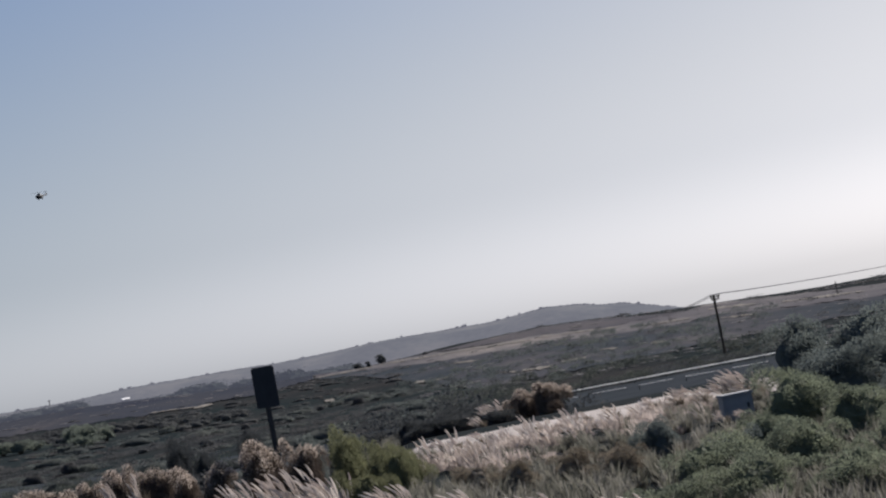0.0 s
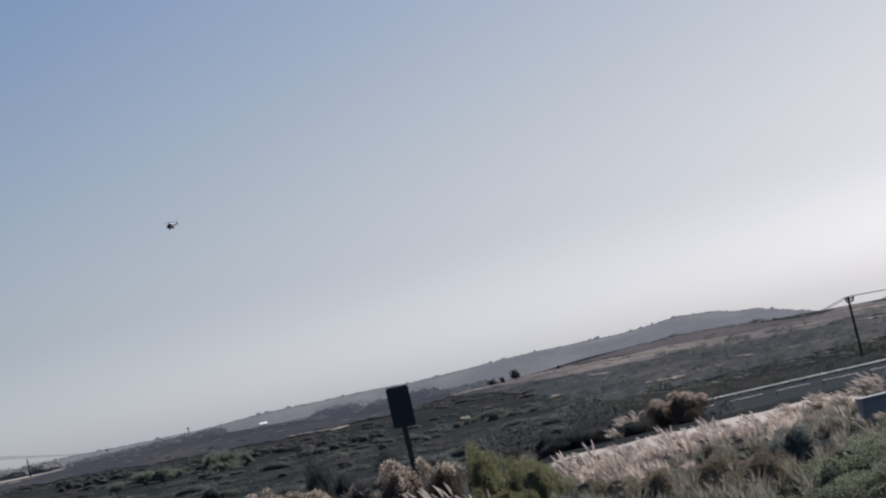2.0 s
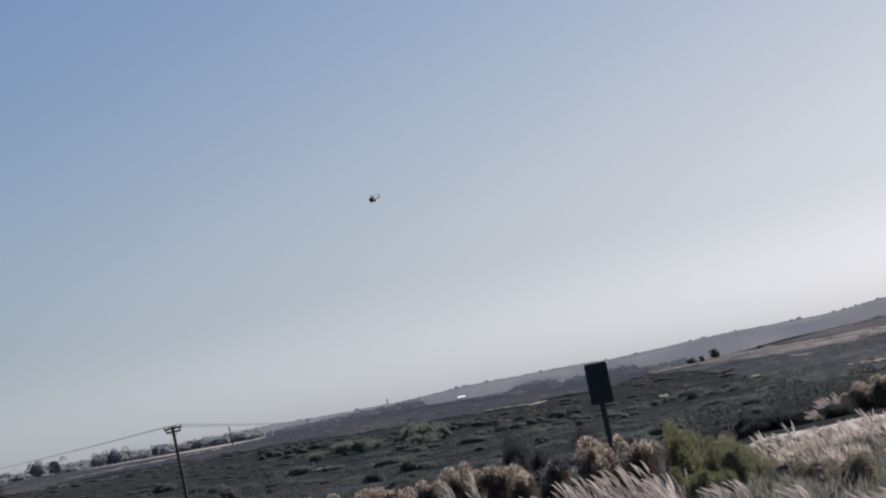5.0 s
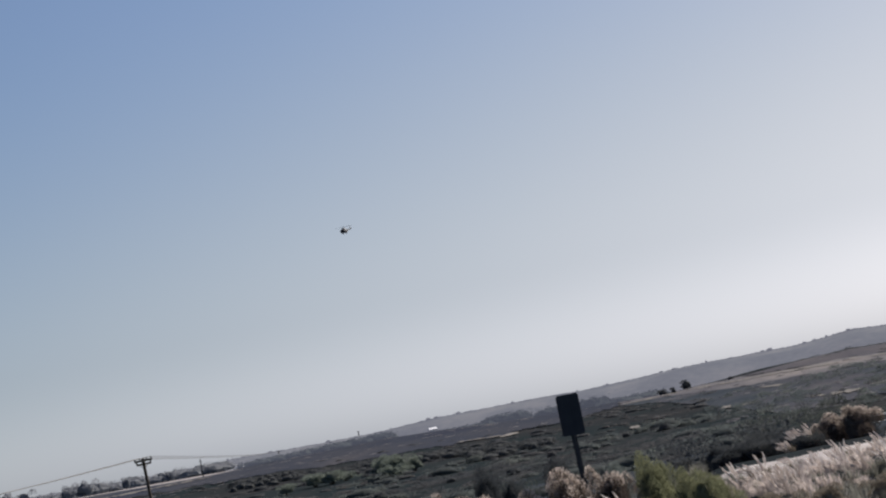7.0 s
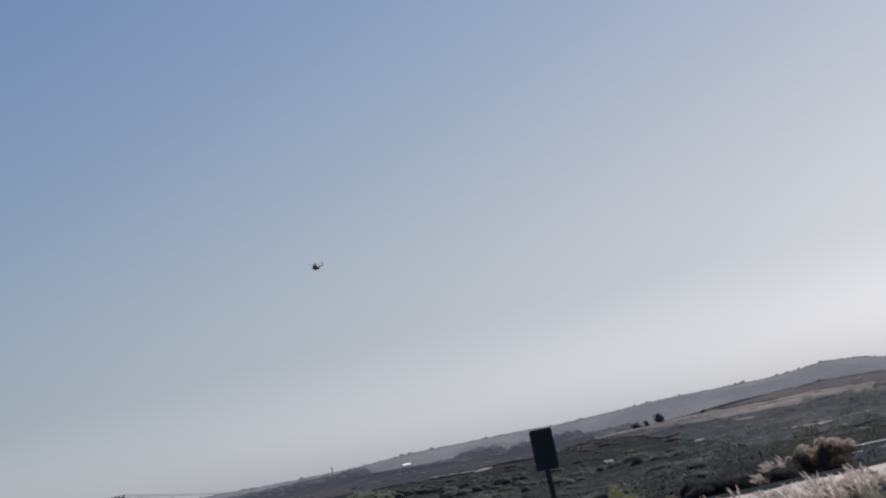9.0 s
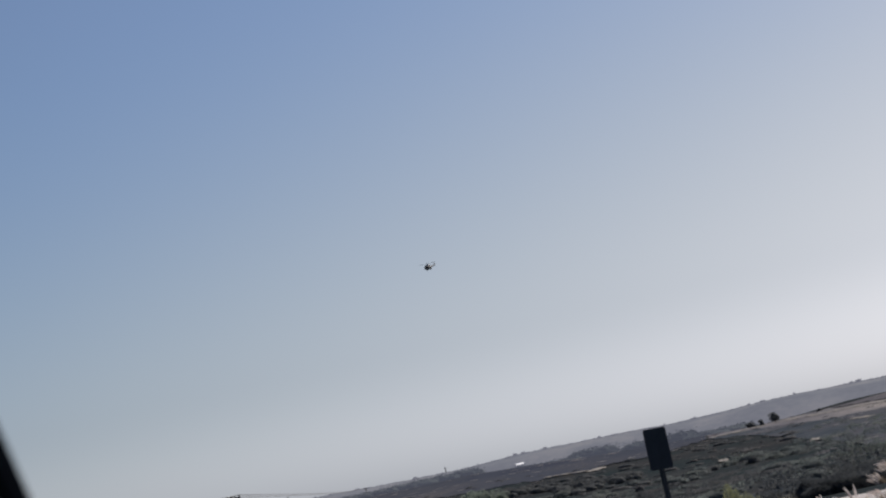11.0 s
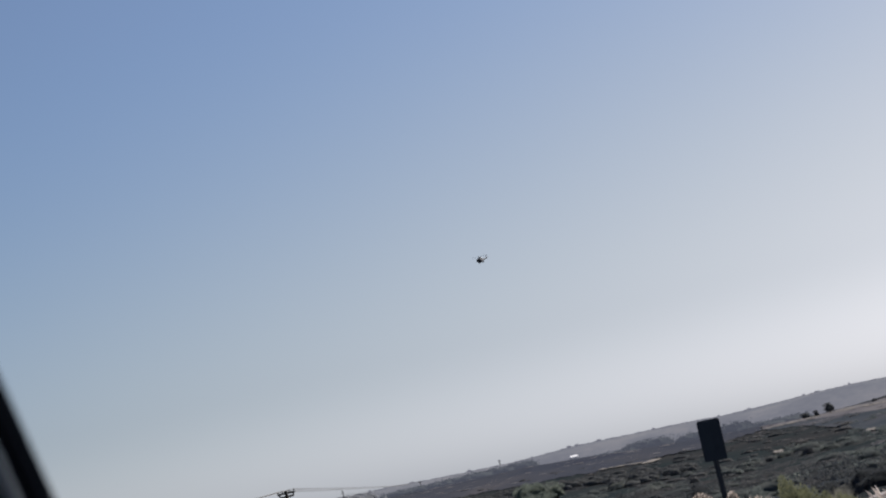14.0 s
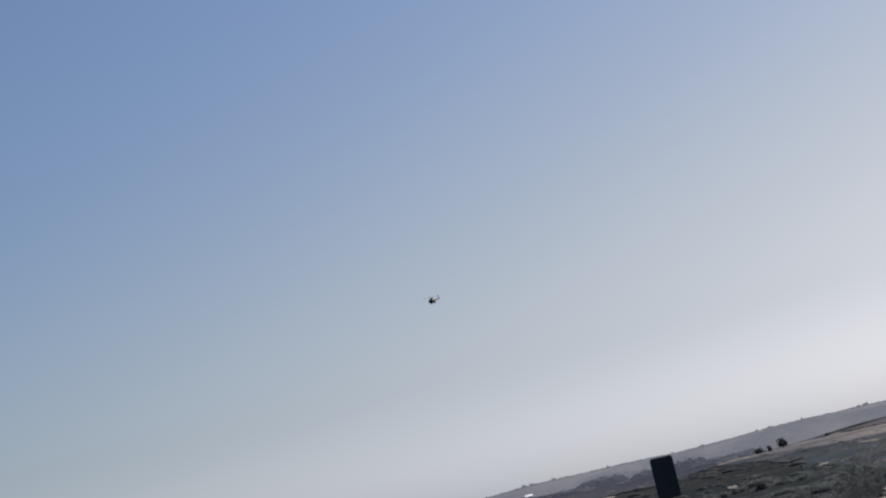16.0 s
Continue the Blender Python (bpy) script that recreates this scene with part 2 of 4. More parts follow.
def ground_z(x, y):
    """Height of the land: a bench round the lookout, a bank down to the lowland, then a slow rise to a far ridge."""
    x, y = np.asarray(x, float), np.asarray(y, float)
    d = np.hypot(x, y)
    az = np.degrees(np.arctan2(x, y))
    ridge_d = np.interp(az, RIDGE_AZ, RIDGE_D)
    ridge_z = EYE_Z + ridge_d * np.tan(np.radians(np.interp(az, RIDGE_AZ, RIDGE_EL)))
    left = 1 - smooth(1.0, 4.0, az)
    bench = 9.36 - 1.0 * left * smooth(14, 38, d)
    edge0 = 33.0 + 11.0 * left
    low = 1.0 + 2.5 * (1 - smooth(-16, -4, az)) * smooth(120, 230, d)
    z = bench + (low - bench) * smooth(edge0, edge0 + 75, d)
    z = z + (ridge_z - low) * smooth(275, ridge_d, d)
    z = z - 85 * smooth(ridge_d * 1.02, 4300, d)
    wob = 0.5 * np.sin(x * 0.031 + 1.3) * np.sin(y * 0.023) + 0.3 * np.sin(x * 0.083) * np.sin(y * 0.061 + 2)
    return z + wob * smooth(60, 140, d) * (1 - 0.8 * smooth(180, 200, d) * (1 - smooth(260, 275, d)))


def gz(x, y):
    return float(ground_z(x, y))


azs = np.r_[np.arange(-180, -26, 6.0), np.arange(-26, 26, 0.25), np.arange(26, 180, 6.0)]
dis = np.r_[0.0, np.geomspace(2.0, 4600, 150)]
A, D = np.meshgrid(np.radians(azs), dis, indexing="ij")
X, Y = np.sin(A) * D, np.cos(A) * D
Z = ground_z(X, Y)
gv = np.c_[X.ravel(), Y.ravel(), Z.ravel()]
na, nd = len(azs), len(dis)
gf = [(i * nd + j, i * nd + j + 1, ((i + 1) % na) * nd + j + 1, ((i + 1) % na) * nd + j) for i in range(na) for j in range(nd - 1)]
ground = tagged(mesh_object("ground", gv, gf, M_GROUND, smooth=True), "scrub-covered brown coastal plain with pale dry grass patches", "ground", kind="structure")

# the far hills: a long ridge behind the plain
HILL_AZ = [-40, -16, -14.4, -12.9, -10.2, -8.9, -7.7, -6.8, -5.8, -5.2, -4.6, -3.8, -3.0, -2.2, -1.5, -0.7, 0.4, 1.0, 1.6, 2.4, 3.2, 4.0, 4.8, 5.6, 6.2, 6.85, 7.6, 8.0, 8.9, 9.5, 10.0, 10.7, 11.3, 13, 16, 40]
HILL_EL = [0.4, 0.5, 0.5, 0.42, 0.36, 0.37, 0.31, 0.28, 0.26, 0.245, 0.27, 0.30, 0.29, 0.265, 0.255, 0.24, 0.185, 0.19, 0.19, 0.205, 0.22, 0.22, 0.19, 0.185, 0.15, 0.18, 0.235, 0.26, 0.17, 0.03, -0.01, -0.2, -0.38, -0.8, -0.9, -0.9]
ha = np.arange(-40, 40.01, 0.06)
he = np.interp(ha, HILL_AZ, HILL_EL)
hv, hf = [], []
hr = [(2500, 0.0), (2560, 0.35), (2630, 0.7), (2700, 0.93), (2760, 1.0), (2900, 0.6), (3100, 0.0)]
for a, e in zip(ha, he):
    top = EYE_Z + 2760 * math.tan(radians(e))
    for k, (d, s) in enumerate(hr):
        x, y = spot(a, d)
        n = noise.noise((x * 0.01, y * 0.01, 3)) * 4 * (s > 0) * (s < 1)
        hv.append((x, y, -80 + (top + 80) * s + n))
nk = len(hr)
hf = [(i * nk + k, (i + 1) * nk + k, (i + 1) * nk + k + 1, i * nk + k + 1) for i in range(len(ha) - 1) for k in range(nk - 1)]
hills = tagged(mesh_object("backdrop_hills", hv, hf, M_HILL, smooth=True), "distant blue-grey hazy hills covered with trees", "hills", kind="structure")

# ---- plants: shapes made once ----
rng = np.random.default_rng(7)


def stack(pieces):
    """Joins (verts, faces) pieces into one."""
    vs, fs, n = [], [], 0
    for v, f in pieces:
        vs.append(v)
        fs.extend([tuple(i + n for i in q) for q in f])
        n += len(v)
    return np.concatenate(vs), fs


def leaf_cloud(n, size, lobes, seed, flat=0.75, small=0.09, big=0.21):
    """n pointed leaves on the shells of several lobes; the bush is about 1 wide and 1 high."""
    r = np.random.default_rng(seed)
    cen = np.c_[r.normal(0, 0.19, lobes), r.normal(0, 0.19, lobes), r.uniform(0.22, 0.80, lobes)]
    cen[0] = (0, 0, 0.45)
    rad = r.uniform(small, big, lobes)
    rad[0] = 0.28
    pick = r.choice(lobes, n, p=rad ** 2 / (rad ** 2).sum())
    dirs = r.normal(0, 1, (n, 3))
    dirs[:, 2] = np.abs(dirs[:, 2]) * 1.1 - 0.35
    dirs /= np.linalg.norm(dirs, axis=1)[:, None]
    p = cen[pick] + dirs * (rad[pick] * r.uniform(0.72, 1.10, n))[:, None] * np.array([1, 1, flat + 0.25])
    p[:, 2] = np.maximum(p[:, 2], 0.02)
    along = dirs + r.normal(0, 0.55, (n, 3)) + np.array([0, 0, 0.5])
    along /= np.linalg.norm(along, axis=1)[:, None]
    side = np.cross(along, r.normal(0, 1, (n, 3)))
    side /= np.linalg.norm(side, axis=1)[:, None]
    L = size * r.uniform(0.6, 1.5, n)[:, None]
    p[:, 2] = p[:, 2] / np.percentile(p[:, 2], 98.5)
    p[:, :2] = p[:, :2] * 0.5 / np.percentile(np.abs(p[:, :2]), 97)
    v = np.stack([p - along * L * 0.5, p + side * L * 0.28, p + along * L * 0.6, p - side * L * 0.28], 1).reshape(-1, 3)
    return v, [(4 * i, 4 * i + 1, 4 * i + 2, 4 * i + 3) for i in range(n)]


def with_core(cloud, seed, wide=0.38, nu=9, nv=5):
    """Adds the shaded inner mass of a dense shrub below its leaves."""
    r = np.random.default_rng(seed)
    v = [(0, 0, 0.9)]
    for j in range(1, nv + 1):
        t = math.pi * 0.62 * j / nv
        for i in range(nu):
            k = r.uniform(0.82, 1.12)
            v.append((wide * k * math.sin(t) * math.cos(6.2832 * i / nu), wide * k * math.sin(t) * math.sin(6.2832 * i / nu), 0.42 + 0.48 * k * math.cos(t)))
    f = [(0, 1 + i, 1 + (i + 1) % nu) for i in range(nu)]
    for j in range(nv - 1):
        f += [(1 + j * nu + i, 1 + (j + 1) * nu + i, 1 + (j + 1) * nu + (i + 1) % nu, 1 + j * nu + (i + 1) % nu) for i in range(nu)]
    return stack([cloud, (np.array(v), f)])


def stems(count, seed):
    """Bare twisting limbs from one root, about as high as the bush."""
    r = np.random.default_rng(seed)
    out = []
    for _ in range(count):
        a, sp = r.uniform(0, 6.28), r.uniform(0.08, 0.3)
        pts = [np.array([0.02 * math.cos(a), 0.02 * math.sin(a), -0.02])]
        for k in range(1, 5):
            pts.append(np.array([math.cos(a) * sp * k / 4, math.sin(a) * sp * k / 4, 0.17 * k]) + r.normal(0, 0.02, 3))
        v, f = [], []
        for k, q in enumerate(pts):
            w = 0.022 * (1 - k / 5)
            v += [q + np.array([w * math.cos(t), w * math.sin(t), 0]) for t in (0, 2.09, 4.19)]
            if k:
                b = 3 * k
                f += [(b - 3 + j, b - 3 + (j + 1) % 3, b + (j + 1) % 3, b + j) for j in range(3)]
        out.append((np.array(v), f))
    return stack(out)


def blades(n, seed, height=1.0, spread=0.45, width=0.012, lean=(-0.25, 0.0)):
    """Arching grass blades from one root."""
    r = np.random.default_rng(seed)
    out = []
    for _ in range(n):
        a, s, h = r.uniform(0, 6.28), spread * r.uniform(0.15, 1.0), height * r.uniform(0.45, 1.0)
        b = np.array([math.cos(a), math.sin(a), 0]) * 0.12 * r.uniform(0, 1)
        o = np.array([math.cos(a) * s + lean[0] * h * 0.6, math.sin(a) * s + lean[1] * h * 0.6, 0])
        w = np.array([-math.sin(a + 0.6), math.cos(a + 0.6), 0]) * width
        mid, tip = b + o * 0.38 + [0, 0, h * 0.62], b + o * 1.05 + [0, 0, h * r.uniform(0.72, 1.0)]
        out.append((np.array([b - w, b + w, mid + w * 0.8, mid - w * 0.8, tip]), [(0, 1, 2, 3), (3, 2, 4)]))
    return stack(out)


def plumes(n, seed, height=1.0, spread=0.45, lean=(-0.35, 0.0), length=0.26, fat=0.020):
    """Bottle-brush seed heads on thin stalks, bowed by the wind."""
    r = np.random.default_rng(seed)
    out = []
    for _ in range(n):
        a, s, h = r.uniform(0, 6.28), spread * r.uniform(0.1, 1.0), height * r.uniform(0.62, 1.0)
        root = np.array([math.cos(a), math.sin(a), 0]) * 0.08
        bow = np.array([math.cos(a) * s * 0.6 + lean[0] * r.uniform(0.6, 1.3), math.sin(a) * s * 0.6 + lean[1], 0])
        L = length * r.uniform(0.7, 1.25)
        neck = root + bow * 0.55 + np.array([0, 0, h - L * 0.75])
        d = bow * 0.9 + np.array([0, 0, 0.62])
        d = d / np.linalg.norm(d)
        u = np.cross(d, (0.2, 1, 0.1))
        u = u / np.linalg.norm(u)
        w = np.cross(d, u)
        v, f = [root + u * 0.004, root - u * 0.004, neck - u * 0.003, neck + u * 0.003], [(0, 1, 2, 3)]
        rings = [(0.0, 0.25), (0.22, 1.0), (0.6, 0.85), (0.88, 0.45)]
        for k, (t, q) in enumerate(rings):
            c = neck + d * L * t + np.array([lean[0], lean[1], -0.15]) * L * 0.5 * t * t
            v += [c + (u * math.cos(g) + w * math.sin(g)) * fat * q * r.uniform(0.7, 1.2) for g in (0, 1.57, 3.14, 4.71)]
            if k:
                b = 4 + 4 * k
                f += [(b - 4 + j, b - 4 + (j + 1) % 4, b + (j + 1) % 4, b + j) for j in range(4)]
        v.append(neck + d * L * 1.05 + np.array([lean[0], lean[1], -0.2]) * L * 0.55)
        b = 4 + 4 * 3
        f += [(b + j, b + (j + 1) % 4, len(v) - 1) for j in range(4)]
        out.append((np.array(v), f))
    return stack(out)


def scatter(shapes, places):
    """Joins copies of shapes at places (x, y, z, width, height, turn), picked by turns."""
    out = []
    for i, (x, y, z, w, h, t) in enumerate(places):
        v, f = shapes[i % len(shapes)]
        c, s = math.cos(t), math.sin(t)
        out.append((np.c_[(v[:, 0] * c - v[:, 1] * s) * w + x, (v[:, 0] * s + v[:, 1] * c) * w + y, v[:, 2] * h + z], f))
    return stack(out)


# ---- highway in the lowland ----
ROAD_DIR = Vector((17.0, -8.0, 0)).normalized()
ROAD_AT = Vector((46.6, 246.0, 0))
ROAD_OUT = Vector((-ROAD_DIR.y, ROAD_DIR.x, 0))


def on_road(s, o, z=0.0):
    p = ROAD_AT + ROAD_DIR * s + ROAD_OUT * o
    return Vector((p.x, p.y, z))


def road_z(s):
    p = on_road(s, -10)
    return max(gz(*on_road(s, 0).xy), gz(*on_road(s, -24).xy), gz(*p.xy)) + 0.12


rv, rf = [], []
span = np.arange(-160, 161, 8.0)
for s in span:
    z = road_z(s)
    for o, dz in ((2.5, -3.0), (2.5, 0), (-12, 0.1), (-46, 0), (-46, -3)):
        p = on_road(s, o, z + dz)
        rv.append(p)
for i in range(len(span) - 1):
    rf += [(i * 5 + k, i * 5 + k + 1, i * 5 + 6 + k, i * 5 + 5 + k) for k in range(4)]
tagged(mesh_object("road", rv, rf, M_ASPHALT), "dark grey asphalt highway across the lowland", "road", kind="structure")


def guardrail(s0, s1, off, bay, label, top=0.78, gap=0.0, depth=0.31):
    base = on_road((s0 + s1) / 2, off)
    z0 = road_z((s0 + s1) / 2)
    rail = thing("guardrail", (base.x, base.y, z0), label, "guardrail")
    inv = Matrix.Translation((-base.x, -base.y, -z0))
    s = s0
    while s < s1 - 0.01:
        e = min(s + bay, s1)
        a, b = inv @ on_road(s, off, road_z(s)), inv @ on_road(e - gap, off, road_z(e))
        bm = bmesh.new()
        # W-shaped beam
        prof = [(0.0, top), (-0.10, top - depth * 0.24), (-0.02, top - depth * 0.42), (-0.02, top - depth * 0.50), (-0.11, top - depth * 0.78), (-0.03, top - depth)]
        v0 = [bm.verts.new(a + ROAD_OUT * x + Vector((0, 0, z))) for x, z in prof]
        v1 = [bm.verts.new(b + ROAD_OUT * x + Vector((0, 0, z))) for x, z in prof]
        for k in range(5):
            bm.faces.new((v0[k], v0[k + 1], v1[k + 1], v1[k]))
        bmesh.ops.solidify(bm, geom=bm.faces[:], thickness=0.012)
        part("beam", bm, M_RAIL, rail)
        bm = bmesh.new()
        box(bm, 0.07, 0.12, top + 0.25, Matrix.Translation(a + ROAD_OUT * 0.12 + Vector((0, 0, (top - 0.3) / 2))))
        part("post", bm, M_STEEL, rail)
        s = e
    return rail


guardrail(-15.5, 30, 0.0, 4.0, "long galvanised steel guardrail beside the highway", 0.55, depth=0.14)
guardrail(-13, 20, -22.0, 5.3, "broken row of pale guardrail panels on the highway median", 0.62, 1.4, 0.055)


# ---- road sign ----
def road_sign(az, d):
    x, y = spot(az, d)
    z = gz(x, y)
    top = EYE_Z + d * math.tan(radians(0.17)) - z
    s = thing("road_sign", (x, y, z), "dark backlit rectangular road sign on a leaning steel post", "sign", turn=-az)
    h = 0.79
    bm = bmesh.new()
    box(bm, 0.66, 0.012, h, Matrix.Translation((0, 0, top - h / 2)) @ pose(0, 0, 0, 0, 1.2, 0))
    corner = [e for e in bm.edges if abs((e.verts[0].co - e.verts[1].co).normalized().y) > 0.9]
    bmesh.ops.bevel(bm, geom=corner, offset=0.028, segments=4, affect="EDGES")
    # the plate is turned towards the traffic, so that it shows narrow
    bm.transform(Matrix.Rotation(radians(-49.8), 4, "Z"))
    part("sign_plate", bm, M_SIGN, s)
    bm = bmesh.new()
    rod(bm, (-0.01, 0.115, -0.4), (-0.02, 0.115, top - 0.08), 0.052, 0.052, 4)
    part("post", bm, M_STEEL, s)
    for k in (0.14, 0.6):
        bm = bmesh.new()
        box(bm, 0.16, 0.02, 0.05, Matrix.Translation((0.0, 0, top - k)) @ pose(0, 0, 0, 0, 0, -49.8), 0.004)
        bmesh.ops.translate(bm, verts=bm.verts, vec=(-0.01, 0.02, 0))
        part("bracket", bm, M_STEEL, s)


road_sign(0.0, 40.0)


# ---- utility poles and wires ----
def utility_pole(az, d, top_z, turn, label, arms=2):
    x, y = spot(az, d)
    z = gz(x, y)
    p = thing("utility_pole", (x, y, z), label, "utility pole", "utility poles", turn)
    h = top_z - z
    bm = bmesh.new()
    rod(bm, (0, 0, -0.6), (0, 0, h), 0.21, 0.16, 12)
    part("shaft", bm, M_WOOD, p)
    tips = []
    for k in range(arms):
        za = h - 0.25 - 0.36 * k
        ln = 1.9 if k == 0 else 1.6
        bm = bmesh.new()
        box(bm, ln, 0.16, 0.2, Matrix.Translation((0, -0.2, za)), 0.01)
        arm = part("crossarm", bm, M_WOOD, p)
        for q in (-0.46, -0.2, 0.2, 0.46):
            if k and abs(q) < 0.3:
                continue
            bm = bmesh.new()
            rod(bm, (q * ln, -0.2, za + 0.1), (q * ln, -0.2, za + 0.24), 0.05, 0.07, 8)
            rod(bm, (q * ln, -0.2, za + 0.24), (q * ln, -0.2, za + 0.32), 0.09, 0.05, 8)
            part("insulator", bm, M_STEEL, arm)
            if k == 0:
                tips.append(pose(x, y, z, 0, 0, turn) @ Vector((q * ln, -0.2, za + 0.32)))
    for sgn in (-1, 1):
        bm = bmesh.new()
        rod(bm, (sgn * 0.9, -0.2, h - 0.3), (0, -0.15, h - 1.1), 0.025, 0.025, 6)
        part("brace", bm, M_STEEL, p)
    return tips


def wires(a, b, sag, label):
    for p, q in zip(a, b):
        cu = bpy.data.curves.new("power_line", "CURVE")
        cu.dimensions, cu.bevel_depth, cu.bevel_resolution = "3D", 0.022, 1
        sp = cu.splines.new("POLY")
        n = 24
        sp.points.add(n)
        for i in range(n + 1):
            t = i / n
            c = p.lerp(q, t)
            sp.points[i].co = (c.x, c.y, c.z - 4 * sag * t * (1 - t), 1)
        cu.materials.append(M_WIRE)
        tagged(new("power_line", cu), label, "power line", "power lines")


def top_at(el, d):
    return EYE_Z + d * math.tan(radians(el))


tip_r = utility_pole(12.52, 285, top_at(-0.30, 285), 38, "dark timber utility pole behind the highway guardrail")
tip_rr = utility_pole(25.0, 170, top_at(-0.30, 170), 38, "dark timber utility pole on the scrub bank")
tip_rl = utility_pole(10.6, 840, top_at(-0.47, 840), 10, "far timber utility pole behind the ridge")
tip_l = utility_pole(-11.62, 225, top_at(0.90, 225), 12, "dark timber utility pole with two crossarms in scrub")
tip_ll = utility_pole(-26.0, 170, top_at(0.75, 170), 50, "dark timber utility pole on a low rise")
tip_lr = utility_pole(-8.0, 1300, top_at(0.32, 1300), 0, "far timber utility pole on the plain")
wires(tip_r, tip_rr, 0.6, "thin dark power line between timber poles")
wires(tip_r, tip_rl, 1.5, "thin dark power line between timber poles")
wires(tip_l, tip_ll, 0.5, "thin dark power line between timber poles")
wires(tip_l, tip_lr, 0.9, "thin dark power line between timber poles")


# ---- helicopter ----
def helicopter(az, el, d):
    loc = Vector((0, 0, EYE_Z)) + toward(az, el, d)
    h = thing("helicopter", loc, "small dark helicopter flying high over the plain", "helicopter", turn=-az + 140)
    h.scale = (1.1, 1.1, 1.1)
    bm = bmesh.new()
    bmesh.ops.create_uvsphere(bm, u_segments=24, v_segments=14, radius=1.0)
    for v in bm.verts:
        k = 1.0 if v.co.y > 0 else 0.88
        v.co = Vector((max(-1.45, min(1.45, v.co.x * 1.75)) * k, v.co.y * 3.6, max(-1.35, v.co.z * 1.75) * k))
    part("fuselage", bm, M_HELI, h, smooth=True)
    bm = bmesh.new()
    bmesh.ops.create_uvsphere(bm, u_segments=14, v_segments=8, radius=1.15, matrix=Matrix.Translation((0, 2.45, 0.25)))
    part("canopy", bm, M_SEAL, h, "dark glazed nose", True)
    bm = bmesh.new()
    rod(bm, (0, -2.4, 0.5), (0, -7.6, 1.5), 0.75, 0.26, 12)
    part("tail_boom", bm, M_HELI, h)
    bm = bmesh.new()
    box(bm, 0.18, 1.1, 2.3, Matrix.Translation((0, -7.8, 2.2)) @ pose(0, 0, 0, -25, 0, 0), 0.05)
    # the white highlight on the tail is painted as a pale fin
    part("tail_fin", bm, M_HELI_PALE, h, "tail fin with its highlight painted pale")
    bm = bmesh.new()
    box(bm, 2.8, 0.7, 0.1, Matrix.Translation((0, -7.2, 1.6)), 0.03)
    part("tailplane", bm, M_HELI, h)
    bm = bmesh.new()
    box(bm, 1.7, 3.0, 0.9, Matrix.Translation((0, -0.4, 1.85)), 0.25)
    part("engine_cowling", bm, M_HELI, h)
    for sx in (-1, 1):
        bm = bmesh.new()
        rod(bm, (sx * 0.95, -1.2, 1.75), (sx * 0.95, 0.9, 1.75), 0.36, 0.42, 12)
        part("engine_pod", bm, M_HELI_PALE, h, "pale engine intake pod")
        bm = bmesh.new()
        bmesh.ops.create_uvsphere(bm, u_segments=12, v_segments=8, radius=0.62, matrix=Matrix.Translation((sx * 1.6, -0.6, -0.95)) @ Matrix.Diagonal((0.9, 2.0, 0.8, 1)))
        sponson = part("sponson", bm, M_HELI, h, smooth=True)
        bm = bmesh.new()
        rod(bm, (sx * 1.45, -0.6, -1.7), (sx * 1.75, -0.6, -1.7), 0.36, 0.36, 14)
        part("wheel", bm, M_SEAL, sponson, "black tyre")
    bm = bmesh.new()
    rod(bm, (0, 0, 2.1), (0, 0, 2.95), 0.24, 0.16, 10)
    part("mast", bm, M_STEEL, h)
    for k in range(4):
        bm = bmesh.new()
        box(bm, 5.6, 0.36, 0.09, pose(0, 0, 2.9, 0, -2.5, 30 + 90 * k) @ Matrix.Translation((3.0, 0, 0)), 0.02)
        part("rotor_blade", bm, M_HELI, h)
    for k in range(2):
        bm = bmesh.new()
        box(bm, 0.06, 0.22, 2.3, pose(0.25, -8.1, 2.8, 30 + 90 * k, 0, 0), 0.01)
        part("tail_rotor_blade", bm, M_HELI, h)


helicopter(-5.0, 5.83, 1650)


# ---- near plants ----
BUSH_SHAPES = [with_core(leaf_cloud(14000, 0.022, 15, 20 + i, small=0.10, big=0.23), i, 0.27, 16, 9) for i in range(4)]


def seed_cap(i):
    """Fluffy seed heads over the crown of bush shape i, none on its flanks."""
    v, f = leaf_cloud(11000, 0.020, 15, 20 + i, small=0.10, big=0.23)
    mid = v.reshape(-1, 4, 3).mean(1)
    keep = mid[:, 2] > 0.76 + 0.34 * np.array([noise.noise((p[0] * 5, p[1] * 5, i)) for p in mid])
    v = (v.reshape(-1, 4, 3)[keep] * np.array([1.04, 1.04, 1.03])).reshape(-1, 3)
    return v, [(4 * k, 4 * k + 1, 4 * k + 2, 4 * k + 3) for k in range(len(v) // 4)]


CAP_SHAPES = [seed_cap(i) for i in range(4)]
BUSH_MESH = {}
STEM_SHAPES = [stems(9, 40 + i) for i in range(2)]


def shared(key, shape, mat):
    if key not in BUSH_MESH:
        me = bpy.data.meshes.new(key[0])
        me.from_pydata([tuple(v) for v in shape[0]], [], shape[1])
        me.materials.append(mat)
        BUSH_MESH[key] = me
    return BUSH_MESH[key]


